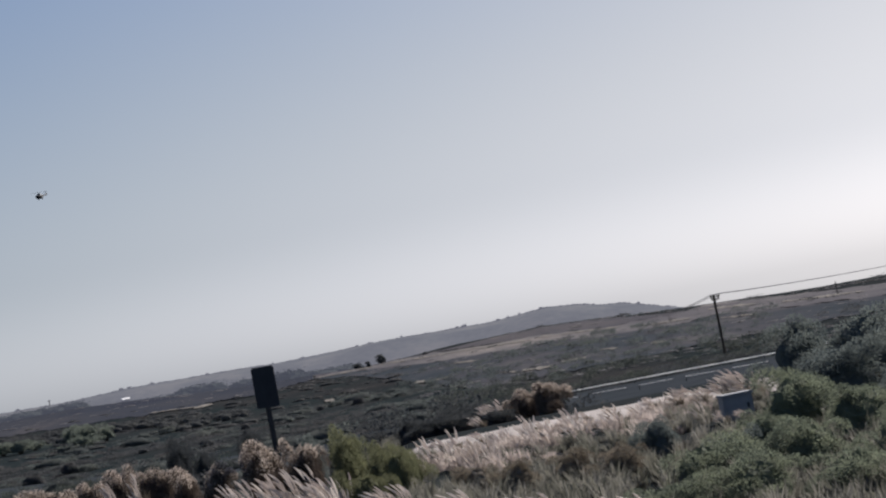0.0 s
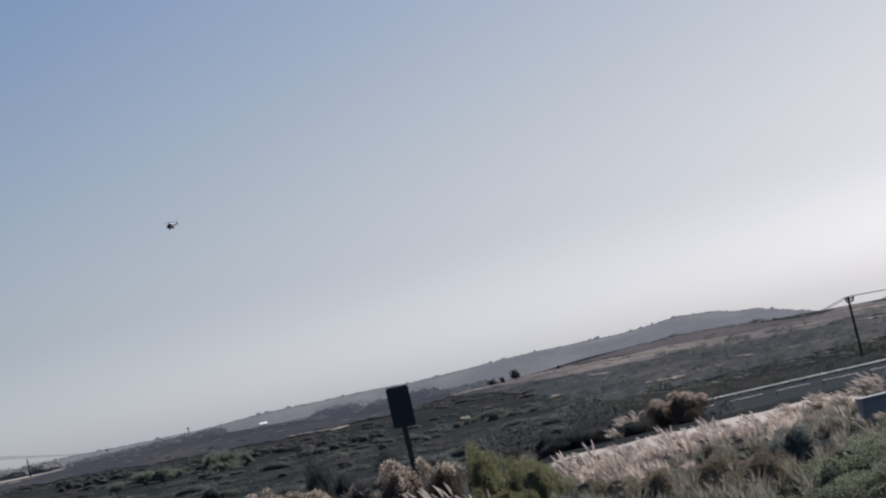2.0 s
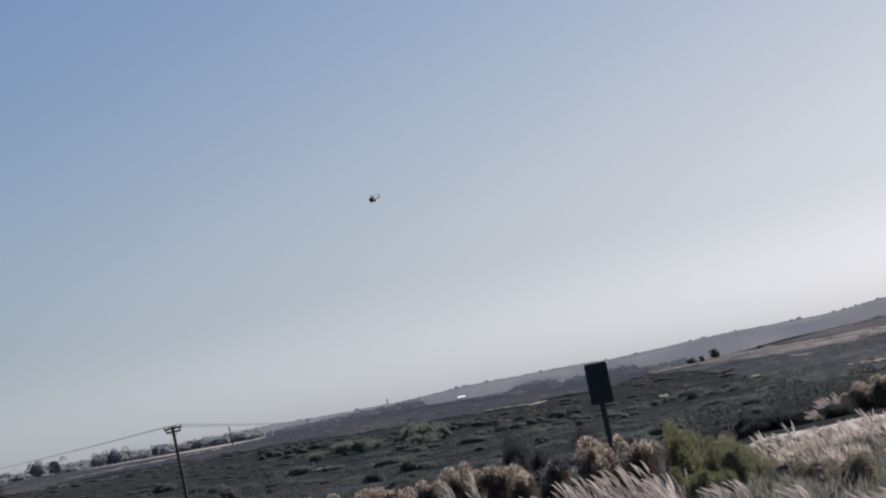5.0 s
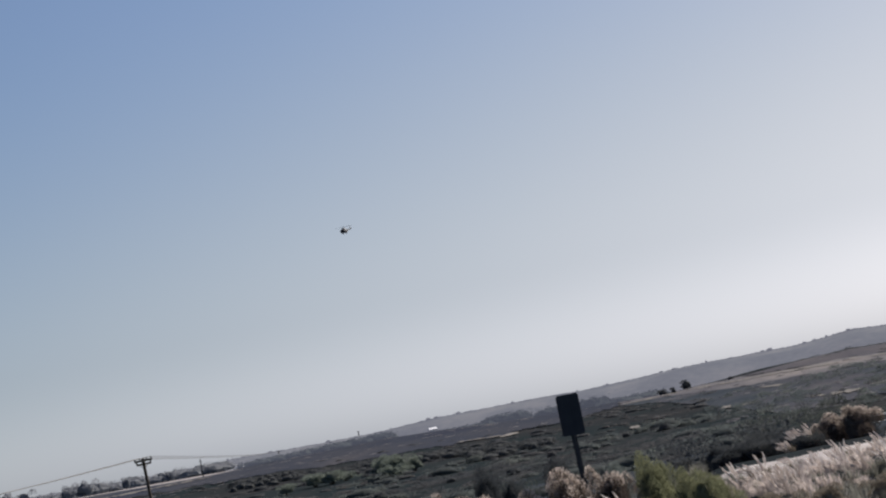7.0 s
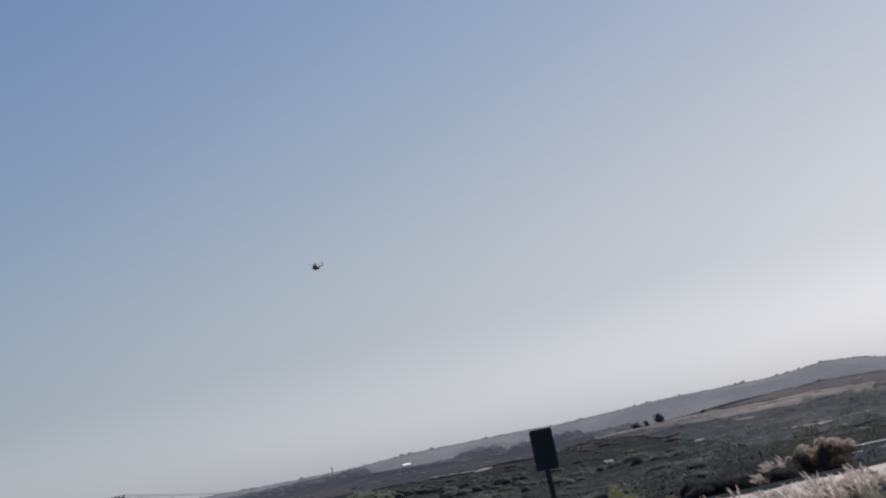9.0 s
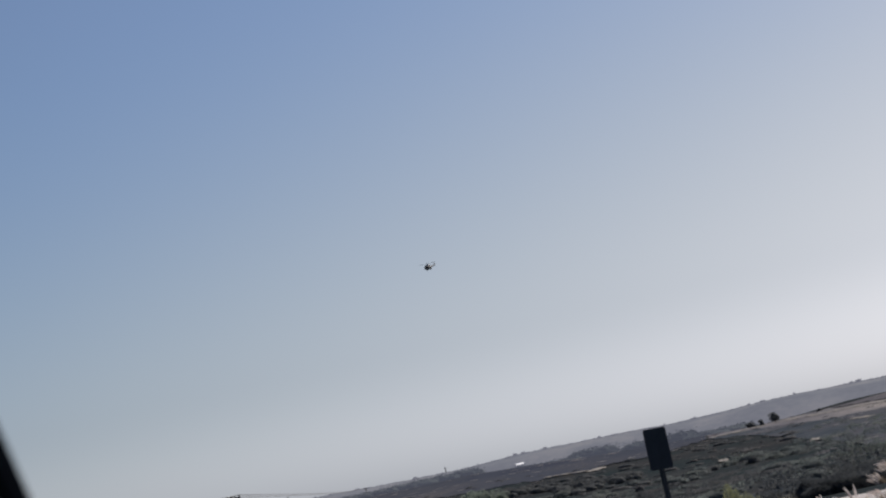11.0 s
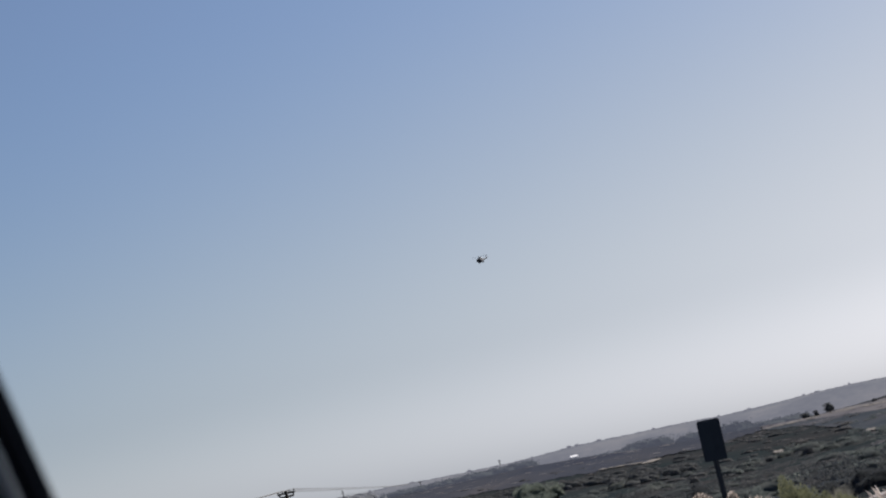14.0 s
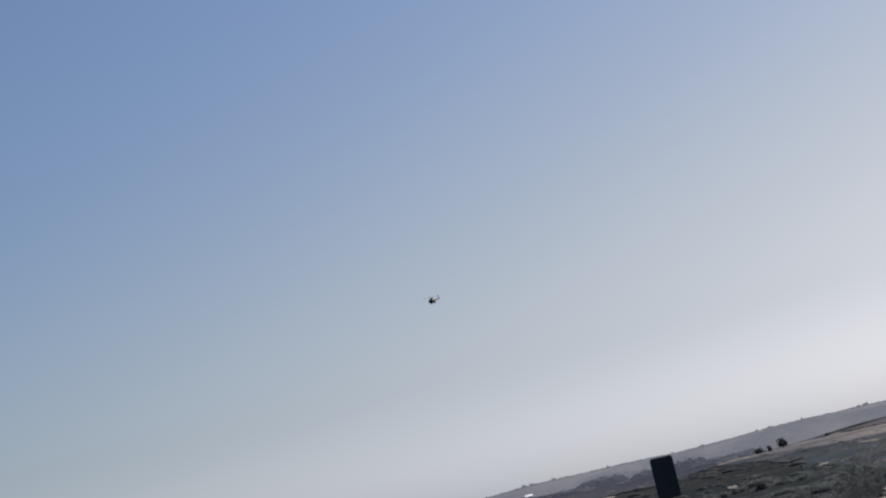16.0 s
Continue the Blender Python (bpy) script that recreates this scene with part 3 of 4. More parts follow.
def bush(az, el, d, width, kind, label, i):
    x, y = spot(az, d)
    z = gz(x, y) - 0.02
    h = EYE_Z + d * math.tan(radians(el)) - z
    b = thing("bush", (x, y, z), label, "bush", "roadside bushes", (i * 77) % 360)
    b.scale = (width, width, h * 1.0)
    mat = {"green": M_LEAF, "fresh": M_LEAF_FRESH, "dark": M_LEAF_MID, "deep": M_LEAF_DEEP, "brown": M_TUFT}[kind]
    for nm, me in (("crown", shared(("crown", kind, i % 4), BUSH_SHAPES[i % 4], mat)), ("branchwork", shared(("branchwork", i % 2), STEM_SHAPES[i % 2], M_TWIG))):
        o = new(nm, me)
        o.parent = b
    return b


FRESH = "rounded yellow-green bush among dry grass"
GREEN = "olive-green coyote brush with dense small leaves"
DARK = "dark green dense bush on the bank"
DEEP = "very dark shrub below the bank edge, shade put into its leaf colour"
BROWN = "grey-brown twiggy shrub among dry grass"
near_bushes = [
    (1.8, -2.05, 24.0, 0.55, "fresh", FRESH), (2.0, -2.0, 24.6, 0.50, "fresh", FRESH), (3.1, -2.80, 22.0, 0.45, "fresh", FRESH), (2.7, -2.55, 23.5, 0.56, "fresh", FRESH), (3.4, -2.75, 23.0, 0.55, "fresh", FRESH), (2.2, -3.2, 21.5, 0.6, "fresh", FRESH),
    (14.1, -2.72, 20.0, 0.95, "green", GREEN), (15.7, -3.45, 18.5, 0.85, "green", GREEN), (14.3, -4.1, 16.0, 0.80, "green", GREEN),
    (13.2, -3.7, 19.0, 0.60, "green", GREEN), (11.4, -4.15, 16.5, 0.95, "green", GREEN), (16.9, -4.2, 16.5, 0.9, "green", GREEN),
    (12.7, -4.8, 14.5, 0.8, "green", GREEN), (15.3, -5.0, 14.0, 0.8, "green", GREEN), (10.3, -5.0, 14.5, 0.7, "green", GREEN),
]
near_bushes += [
    (14.55, -1.42, 27.0, 1.3, "dark", DARK), (16.3, -1.50, 26.0, 1.5, "dark", DARK), (18.0, -1.65, 25.0, 1.5, "dark", DARK), (15.6, -2.2, 24.0, 1.3, "dark", DARK),
    (10.25, -3.35, 20.0, 0.62, "dark", DARK), (17.4, -2.9, 20.0, 1.0, "dark", DARK),
    (12.2, -4.0, 18.0, 0.5, "dark", DARK), (0.95, -2.0, 38.5, 0.7, "dark", DARK),
    (6.3, -3.75, 19.5, 0.6, "brown", BROWN), (7.9, -3.7, 20.0, 0.6, "brown", BROWN), (9.2, -3.8, 19.0, 0.55, "brown", BROWN), (5.2, -3.6, 20.5, 0.45, "brown", BROWN),
]
# from 3 to 6 degrees these fill the bank's strip of shade
near_bushes += [
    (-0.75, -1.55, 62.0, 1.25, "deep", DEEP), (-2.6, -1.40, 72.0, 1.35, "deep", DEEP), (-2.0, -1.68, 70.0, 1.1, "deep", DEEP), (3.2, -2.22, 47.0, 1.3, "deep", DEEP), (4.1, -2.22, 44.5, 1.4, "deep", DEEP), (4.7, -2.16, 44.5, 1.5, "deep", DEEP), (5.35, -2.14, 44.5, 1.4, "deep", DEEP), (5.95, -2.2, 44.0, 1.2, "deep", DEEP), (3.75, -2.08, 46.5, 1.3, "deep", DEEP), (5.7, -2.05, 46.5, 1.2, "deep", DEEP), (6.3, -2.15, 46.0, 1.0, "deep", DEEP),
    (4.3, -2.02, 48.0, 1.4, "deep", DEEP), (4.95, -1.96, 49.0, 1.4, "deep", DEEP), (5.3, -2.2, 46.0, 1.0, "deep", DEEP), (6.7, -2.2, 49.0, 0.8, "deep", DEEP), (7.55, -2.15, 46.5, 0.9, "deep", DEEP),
]
for i, (a, e, d, w, k, lb) in enumerate(near_bushes):
    bush(a, e, d, w * 0.95, k, lb, i)

TUFT_B = [blades(170, 60 + i, height=0.85, lean=(-0.3, 0.0)) for i in range(3)]
TUFT_P = [plumes(24, 70 + i, lean=(-0.65, 0.0), length=0.30, fat=0.026) for i in range(3)]


def seed_shrub(az, el, d, width, i):
    """A round brown shrub, dark below, with pale fluffy seed heads over its top."""
    x, y = spot(az, d)
    z = gz(x, y) - 0.02
    h = EYE_Z + d * math.tan(radians(el)) - z
    b = thing("seed_shrub", (x, y, z), "round brown shrub topped with pale fluffy seed heads", "shrub", "seed-topped shrubs", (i * 77) % 360)
    b.scale = (width, width, h)
    k = i % 4
    for nm, me in (("crown", shared(("crown", "shrub", k), BUSH_SHAPES[k], M_SHRUB)), ("seed_cap", shared(("seed_cap", k), CAP_SHAPES[k], M_PLUME_DULL)), ("branchwork", shared(("branchwork", i % 2), STEM_SHAPES[i % 2], M_TWIG))):
        o = new(nm, me)
        o.parent = b


for i, q in enumerate([
    (-0.45, -1.96, 37, 1.0), (0.72, -2.10, 37.5, 0.85), (-6.2, -2.02, 43, 1.2), (-5.2, -2.12, 42, 1.0), (-4.3, -1.94, 44, 0.9),
    (-3.4, -1.93, 43.5, 1.1), (-2.7, -2.25, 40, 0.7), (7.5, -1.82, 44, 1.0), (6.95, -1.90, 44.5, 0.75), (-7.6, -2.02, 45, 1.2), (-9.1, -1.92, 46, 1.3), (-10.5, -1.92, 47, 1.2), (-1.7, -2.3, 39, 0.8),
]):
    seed_shrub(*q, i)


def tuft(az, el, d, width, i, label="pale dry fountain grass tuft with feathery plumes"):
    x, y = spot(az, d)
    z = gz(x, y) - 0.02
    h = EYE_Z + d * math.tan(radians(el)) - z
    h *= 0.96
    b = thing("grass_tuft", (x, y, z), label, "grass tuft", "fountain grass tufts", (i * 31) % 70 - 35)
    b.scale = (width * 0.9, width * 0.9, h)
    for nm, me in (("grass_clump", shared(("grass_clump", i % 3), TUFT_B[i % 3], M_TUFT)), ("seed_head", shared(("seed_head", i % 3), TUFT_P[i % 3], M_PLUME))):
        o = new(nm, me)
        o.parent = b


near_tufts = [(6.35, -1.88, 44, 0.5), (6.05, -1.95, 44, 0.5), (5.65, -2.25, 43, 0.45), (-3.75, -1.85, 41, 0.4), (-4.45, -1.95, 40, 0.4)]
near_tufts += [
    (-1.2, -2.62, 25, 0.5), (-0.7, -2.58, 25, 0.5), (-0.1, -2.56, 24.5, 0.5), (0.45, -2.50, 24, 0.5), (0.95, -2.52, 24, 0.5), (1.4, -2.95, 22.5, 0.5),
    (-2.4, -2.8, 24, 0.5), (-1.9, -2.9, 23, 0.5), (2.9, -3.5, 18.5, 0.4), (3.4, -3.55, 18.5, 0.4), (6.6, -4.5, 15.5, 0.4), (7.3, -4.55, 15, 0.4),
    (9.0, -4.95, 14, 0.4), (9.6, -5.0, 14, 0.4), (10.9, -3.6, 20.5, 0.45), (5.0, -4.0, 17, 0.45),
]
near_tufts += [
    (12.2, -3.35, 24.2, 0.22), (12.75, -3.42, 24.1, 0.22), (12.45, -2.45, 28.5, 0.45), (12.73, -2.26, 28.5, 0.5), (13.02, -2.38, 28.5, 0.5), (13.2, -2.6, 28, 0.5), (11.05, -2.58, 29.5, 0.42), (11.5, -2.55, 29.3, 0.42), (11.8, -2.62, 29.0, 0.4),
    (10.4, -2.64, 30, 0.35), (9.3, -2.72, 30, 0.3), (8.5, -2.68, 30, 0.35), (7.0, -2.70, 30, 0.3), (5.6, -2.68, 30, 0.32), (4.5, -2.64, 30, 0.32), (4.9, -2.72, 30, 0.3),
]
for i, (a, e, d, w) in enumerate(near_tufts):
    tuft(a, e, d, w, i)

# dense grass along the edge of the bank
places_p, places_g = [], []
for i in range(800):
    a, d = rng.uniform(3.3, 13.4), 23.0 + 7.5 * rng.uniform(0, 1) ** 0.8
    if 11.9 < a < 13.1 and d < 27:
        continue
    x, y = spot(a, d)
    if noise.noise((x * 0.9, y * 0.5, 11)) < -0.12:
        continue
    spec = (x, y, gz(x, y) - 0.02, 0.34 * rng.uniform(0.7, 1.2), rng.uniform(0.10, 0.32) * (0.7 if d > 28 else 1.0), rng.uniform(-1.3, 1.3))
    # clumps of green grass show between the straw
    (places_g if noise.noise((x * 0.55, y * 0.35, 23)) + rng.uniform(-0.25, 0.25) > ((-0.22 if a > 7.5 else 0.18) if d < 27.5 else 0.15) else places_p).append(spec)
for i in range(700):
    a, d = rng.uniform(2.5, 18.5), rng.uniform(11.5, 22)
    x, y = spot(a, d)
    places_g.append((x, y, gz(x, y) - 0.02, 0.34 * rng.uniform(0.7, 1.3), rng.uniform(0.25, 0.42), rng.uniform(0, 6)))
for i in range(360):
    a, d = rng.uniform(-9, 3.4), rng.uniform(17, 44)
    x, y = spot(a, d)
    places_g.append((x, y, gz(x, y) - 0.02, 0.4 * rng.uniform(0.7, 1.3), rng.uniform(0.25, 0.5), rng.uniform(0, 6)))
for i in range(130):
    a, d = rng.uniform(-1.9, 1.8), rng.uniform(20, 24.5)
    x, y = spot(a, d)
    places_p.append((x, y, gz(x, y) - 0.02, 0.42 * rng.uniform(0.7, 1.2), rng.uniform(0.28, 0.46), rng.uniform(-0.8, 0.8)))
SB = [blades(60, 80 + i, width=0.016) for i in range(3)]
SP = [plumes(9, 90 + i, height=1.5, lean=(-0.25, 0.0), length=0.55, fat=0.042) for i in range(3)]
bank_grass = tagged(mesh_object("bank_grass", *scatter(SB, places_p), M_STRAW), "pale dry grass covering the edge of the bank", "grass", kind="stuff")
tagged(mesh_object("bank_grass_plumes", *scatter(SP, places_p[::5]), M_PLUME), "feathery pale seed plumes above the dry grass", "grass", kind="stuff")
tagged(mesh_object("olive_grass", *scatter(SB, places_g), M_GREENGRASS), "olive and straw coloured grass between the bushes", "grass", kind="stuff")

# the bare pale track on the edge of the bank
tv, tf = [], []
for k, a in enumerate(np.arange(3.0, 14.0, 0.25)):
    for d in (29.6, 31.5, 33.6):
        x, y = spot(a, d + 0.25 * math.sin(a * 3.1))
        tv.append((x, y, gz(x, y) + 0.015))
    if k:
        b = 3 * k
        tf += [(b - 3 + j, b - 2 + j, b + 1 + j, b + j) for j in (0, 1)]
tagged(mesh_object("dirt_track", tv, tf, M_BANK), "pale bare dirt track along the bank edge", "track", kind="structure")


def utility_box(az, d):
    x, y = spot(az, d)
    z = gz(x, y)
    b = thing("utility_box", (x, y, z), "small grey metal utility box half hidden in grass", "utility box", turn=-az + 14)
    top = EYE_Z - d * math.tan(radians(3.02)) - z
    bm = bmesh.new()
    box(bm, 0.36, 0.26, top - 0.03, Matrix.Translation((0, 0, (top - 0.03) / 2)), 0.012)
    part("body", bm, M_BOX, b)
    bm = bmesh.new()
    box(bm, 0.39, 0.29, 0.035, Matrix.Translation((0, 0, top - 0.017)), 0.01)
    part("lid", bm, M_BOX, b)
    bm = bmesh.new()
    box(bm, 0.31, 0.012, top - 0.1, Matrix.Translation((0, -0.134, (top - 0.03) / 2)), 0.004)
    door = part("door", bm, M_BOX, b)
    bm = bmesh.new()
    box(bm, 0.02, 0.02, 0.06, Matrix.Translation((0.11, -0.148, top * 0.5)), 0.003)
    part("handle", bm, M_STEEL, door)


utility_box(12.52, 25.0)

# ---- lowland scrub ----
def find_d(az, el, near=190.0):
    ds = np.arange(near, 1200, 1.0)
    x, y = np.sin(radians(az)) * ds, np.cos(radians(az)) * ds
    e = np.degrees(np.arctan2(ground_z(x, y) - EYE_Z, ds))
    hit = np.nonzero(e >= el)[0]
    return float(ds[hit[0]]) if len(hit) else None


RICH = [leaf_cloud(270, 0.075, 10, 120 + i) for i in range(6)]
FINE = [leaf_cloud(950, 0.042, 14, 160 + i) for i in range(6)]
MASS = [with_core(leaf_cloud(520, 0.050, 12, 180 + i), i, 0.30, 12, 8) for i in range(6)]
POOR = [with_core(leaf_cloud(28, 0.15, 6, 140 + i), i, 0.42, 7, 3) for i in range(6)]


def road_free(x, y):
    o = (Vector((x, y, 0)) - ROAD_AT).dot(ROAD_OUT)
    s = (Vector((x, y, 0)) - ROAD_AT).dot(ROAD_DIR)
    return not (-50 < o < 3.5 and -38 < s < 160)


def scrub(count, az0, az1, d0, d1, size, shapes, name, mat, label, flat=0.62, power=1.0):
    places = []
    while len(places) < count:
        a = rng.uniform(az0, az1)
        d = d0 + (d1 - d0) * rng.uniform(0, 1) ** power
        x, y = spot(a, d)
        if not road_free(x, y) or noise.noise((x * 0.02, y * 0.012, 7)) < -0.42:
            continue
        w = size * math.exp(max(-0.8, min(0.6, rng.normal(0, 0.4))))
        places.append((x, y, gz(x, y) - 0.1 * w, w, w * flat * rng.uniform(0.7, 1.25), rng.uniform(0, 6.28)))
    return tagged(mesh_object(name, *scatter(shapes, places), mat, smooth=True), label, "scrub", kind="stuff")


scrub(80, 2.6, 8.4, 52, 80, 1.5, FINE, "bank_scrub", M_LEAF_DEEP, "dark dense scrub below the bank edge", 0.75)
scrub(200, -20, 6.5, 50, 150, 1.3, FINE, "bank_scrub", M_SCRUB_LOW, "brown and green scrub on the bank", 0.6)
scrub(850, -20, 20, 150, 330, 2.8, RICH, "lowland_scrub", M_SCRUB_LOW, "brown and dark green scrub covering the lowland", 0.25)
scrub(200, 4.5, 15, 256, 330, 2.2, RICH, "verge_scrub", M_LEAF_DARK, "dark scrub behind the highway", 0.5)
scrub(230, -20, 4, 130, 470, 6.0, MASS, "lowland_thicket", M_THICKET, "dark green thickets in the lowland", 0.25)
scrub(28, -16, 3, 190, 430, 3.6, MASS, "lowland_thicket", M_SCRUB_LOW, "very dark clumps of shrub in the lowland", 0.5)
hedge = []
for a in np.arange(-9.4, -0.6, 0.03):
    top = float(np.interp(a, [-9.2, -8.7, -7.9, -6.9, -5.8, -3.7, -2.6, -1.2, -0.6], [-0.19, -0.21, -0.23, -0.34, -0.38, -0.52, -0.66, -0.76, -0.80]))
    top += 0.06 * noise.noise((a * 1.9, 0.5, 9)) - abs(rng.normal(0, 0.09))
    d = find_d(a, top - 0.20) or 560
    x, y = spot(a, d)
    if noise.noise((a * 1.1, top * 9, 3)) > -0.25:
        hedge.append((x, y, gz(x, y) - 0.4, rng.uniform(3.0, 7.0), d * math.tan(radians(rng.uniform(0.12, 0.2))) + 0.4, rng.uniform(0, 6)))
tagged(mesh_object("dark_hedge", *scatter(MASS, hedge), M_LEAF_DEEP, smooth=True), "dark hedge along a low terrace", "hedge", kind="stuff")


def willow(az, top, base, width_deg, i):
    d = find_d(az, base, 120.0) or 330
    x, y = spot(az, d)
    w, h = d * math.tan(radians(width_deg)), d * math.tan(radians(top - base)) + 0.3
    t = thing("willow", (x, y, gz(x, y) - 0.3), "pale green rounded willow thicket in dark scrub", "shrub", "willow thickets", (i * 83) % 360)
    t.scale = (w, w, h)
    o = new("crown", shared(("willow_crown", i % 3), WILLOWS[i % 3], M_LEAF_PALE))
    o.parent = t
    o = new("branchwork", shared(("branchwork", i % 2), STEM_SHAPES[i % 2], M_TWIG))
    o.parent = t


WILLOWS = [with_core(leaf_cloud(3200, 0.035, 16, 190 + i), i, 0.30, 12, 8) for i in range(3)]
for i, q in enumerate([(-5.3, -0.42, -0.95, 0.75), (-4.9, -0.46, -1.0, 0.85), (-4.45, -0.62, -1.0, 0.7), (-5.1, -0.72, -1.1, 1.0), (-7.2, -0.50, -0.85, 0.8), (-6.75, -0.52, -0.88, 0.85), (-6.35, -0.60, -0.85, 0.7), (-8.0, -0.62, -0.9, 0.6)]):
    willow(*q, i)
scrub(500, -21, 4, 300, 420, 3.2, RICH, "lowland_scrub", M_SCRUB_LOW, "brown and dark green scrub covering the lowland", 0.24)
scrub(900, -21, 4, 400, 720, 3.4, POOR, "plain_scrub", M_SCRUB_LOW, "low brown scrub over the distant plain", 0.20, 1.0)
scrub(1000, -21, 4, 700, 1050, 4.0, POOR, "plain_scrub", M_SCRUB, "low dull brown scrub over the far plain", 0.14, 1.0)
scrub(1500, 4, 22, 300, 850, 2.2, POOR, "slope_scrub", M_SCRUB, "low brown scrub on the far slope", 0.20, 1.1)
scrub(130, 5, 22, 340, 800, 3.0, RICH, "slope_bushes", M_SCRUB_LOW, "darker bushes dotted over the far slope", 0.36, 1.1)
scrub(150, 5.6, 10.2, 770, 870, 4.0, RICH, "slope_edge_scrub", M_SCRUB_LOW, "dark scrub along the upper edge of the slope", 0.22)


scrub(260, 3.5, 14, 300, 560, 2.6, RICH, "slope_clumps", M_THICKET, "dark green clumps among the pale patches of the slope", 0.5)

verge = []
for k in range(90):
    p = on_road(rng.uniform(-150, -30), rng.uniform(-60, -50))
    verge.append((p.x, p.y, gz(p.x, p.y) - 0.2, rng.uniform(3, 5), rng.uniform(2.6, 3.6), rng.uniform(0, 6)))
tagged(mesh_object("roadside_thicket", *scatter(FINE, verge), M_LEAF_DARK), "dark thicket screening the highway", "scrub", kind="stuff")


# ---- fields of pale dry grass on the plain ----
def field(az0, el0, az1, el1, thick, seed):
    r = np.random.default_rng(seed)
    v, f = [], []
    n = max(6, int((az1 - az0) / 0.06))
    for k in range(n + 1):
        t = k / n
        a, e = az0 + (az1 - az0) * t, el0 + (el1 - el0) * t
        n2 = noise.noise((a * 7.0, seed, 2.2))
        th = thick * max(0.12, min(1.0, 0.75 + 1.6 * n2)) * (0.25 + 0.75 * math.sin(math.pi * min(max(t, 0.02), 0.98)) ** 0.5) * (0.9 + 0.6 * noise.noise((a * 4.0, seed, 0.5)))
        c = e + thick * 0.25 * noise.noise((a * 1.7, seed, 4.5))
        d0, d1 = find_d(a, c - th / 2), find_d(a, c + th / 2)
        if not d0 or not d1:
            d0, d1 = (d0 or 700), (d0 or 700) + 40
        row = []
        for d in np.linspace(d0, max(d1, d0 + 3), 4):
            x, y = spot(a, d)
            row.append((x, y, gz(x, y) + 0.35))
        v += row
        if k:
            b = 4 * k
            f += [(b - 4 + j, b - 3 + j, b + 1 + j, b + j) for j in range(3)]
    return np.array(v), f


def cover(az, low, high, mat, label, seed):
    """A ragged sheet of one ground cover between two lines of sight; where the upper line lies above the ridge it ends there."""
    v, f = [], []
    for k, a in enumerate(np.arange(az[0], az[-1], 0.05)):
        lo = float(np.interp(a, az, low)) + 0.05 * noise.noise((a * 1.3, seed, 0.7)) + 0.03 * noise.noise((a * 6.0, seed, 3.7))
        hi = float(np.interp(a, az, high)) + 0.03 * noise.noise((a * 2.1, seed, 6.7))
        far = float(np.interp(a, RIDGE_AZ, RIDGE_D))
        d0, d1 = find_d(a, lo) or far, find_d(a, hi) or far * 1.01
        for d in np.linspace(min(d0, d1 - 2), d1, 9):
            x, y = spot(a, d)
            v.append((x, y, gz(x, y) + 0.2))
        if k:
            b = 9 * k
            f += [(b - 9 + j, b - 8 + j, b + 1 + j, b + j) for j in range(8)]
    tagged(mesh_object("ground_cover", v, f, mat, smooth=True), label, "ground cover", kind="stuff")


TAN_AZ = [1.4, 2.3, 3.1, 3.9, 4.65, 5.6, 6.2, 7.0, 7.8, 9.3, 10.1, 11.7, 12.5, 14.0, 15.2, 16.4, 18.5]
TAN_LOW = [-0.46, -0.45, -0.50, -0.58, -0.66, -0.67, -0.68, -0.75, -0.68, -0.84, -0.87, -0.92, -0.86, -1.0, -1.1, -1.19, -1.3]
TAN_TOP = [-0.40, -0.38, -0.37, -0.37, -0.37, -0.445, -0.467, -0.465, -0.48, -0.62, -0.62, -0.60, -0.54, -0.67, -0.77, -0.86, -0.95]
cover(TAN_AZ, TAN_LOW, TAN_TOP, M_SLOPE, "tan dry grass over the upper slope", 1)
# added sheet that lightens the lower slope as sunward glare would
cover(TAN_AZ, [-0.46, -0.55, -0.75, -1.0, -1.25] + [-1.6] * 12, TAN_LOW, M_UNDERSLOPE, "dark lower slope ground with brown patches, paled to imitate sunward glare", 4)
cover(TAN_AZ, TAN_TOP, [0.5] * 17, M_KNOLL, "dull purple-brown scrub along the slope crest", 2)
cover([-21, -14, -9.2, -7, -5, -3.7, -2.6, 0, 1.4], [0.0, 0.0, -0.2, -0.35, -0.45, -0.5, -0.55, -0.58, -0.46], [0.5] * 9, M_PLAIN, "dull purple-brown heath on the far plain", 3)

PLAIN_FIELDS = [
    (-3.2, -0.50, -1.95, -0.58, 0.03), (-2.0, -0.60, -1.47, -0.60, 0.07), (1.53, -1.13, 1.80, -1.15, 0.09), (4.05, -1.11, 4.35, -1.12, 0.08), (4.6, -1.16, 5.0, -1.15, 0.08),
    (-14.7, 0.08, -9.9, 0.0, 0.04), (-9.5, -0.35, -7.6, -0.45, 0.04), (-8.35, -1.10, -7.6, -1.14, 0.05), (-5.9, -1.09, -5.6, -1.10, 0.04),
]
SLOPE_FIELDS = [
    (6.3, -1.29, 6.85, -1.35, 0.10), (7.0, -1.37, 7.9, -1.40, 0.10), (8.1, -1.34, 8.8, -1.35, 0.08), (10.6, -1.32, 11.05, -1.35, 0.08),
    (1.5, -0.45, 3.0, -0.44, 0.04), (3.2, -0.43, 5.9, -0.50, 0.04), (5.9, -0.52, 7.4, -0.56, 0.05), (7.6, -0.55, 9.9, -0.68, 0.04), (10.4, -0.78, 11.8, -0.84, 0.05),
    (12.3, -0.68, 13.6, -0.78, 0.05), (14.3, -0.87, 16.5, -1.02, 0.05), (12.6, -1.0, 13.6, -1.08, 0.04), (5.2, -0.80, 5.9, -0.84, 0.05), (9.2, -1.22, 9.7, -1.26, 0.05),
]
fp = [field(*q, 200 + i) for i, q in enumerate(PLAIN_FIELDS + SLOPE_FIELDS)]
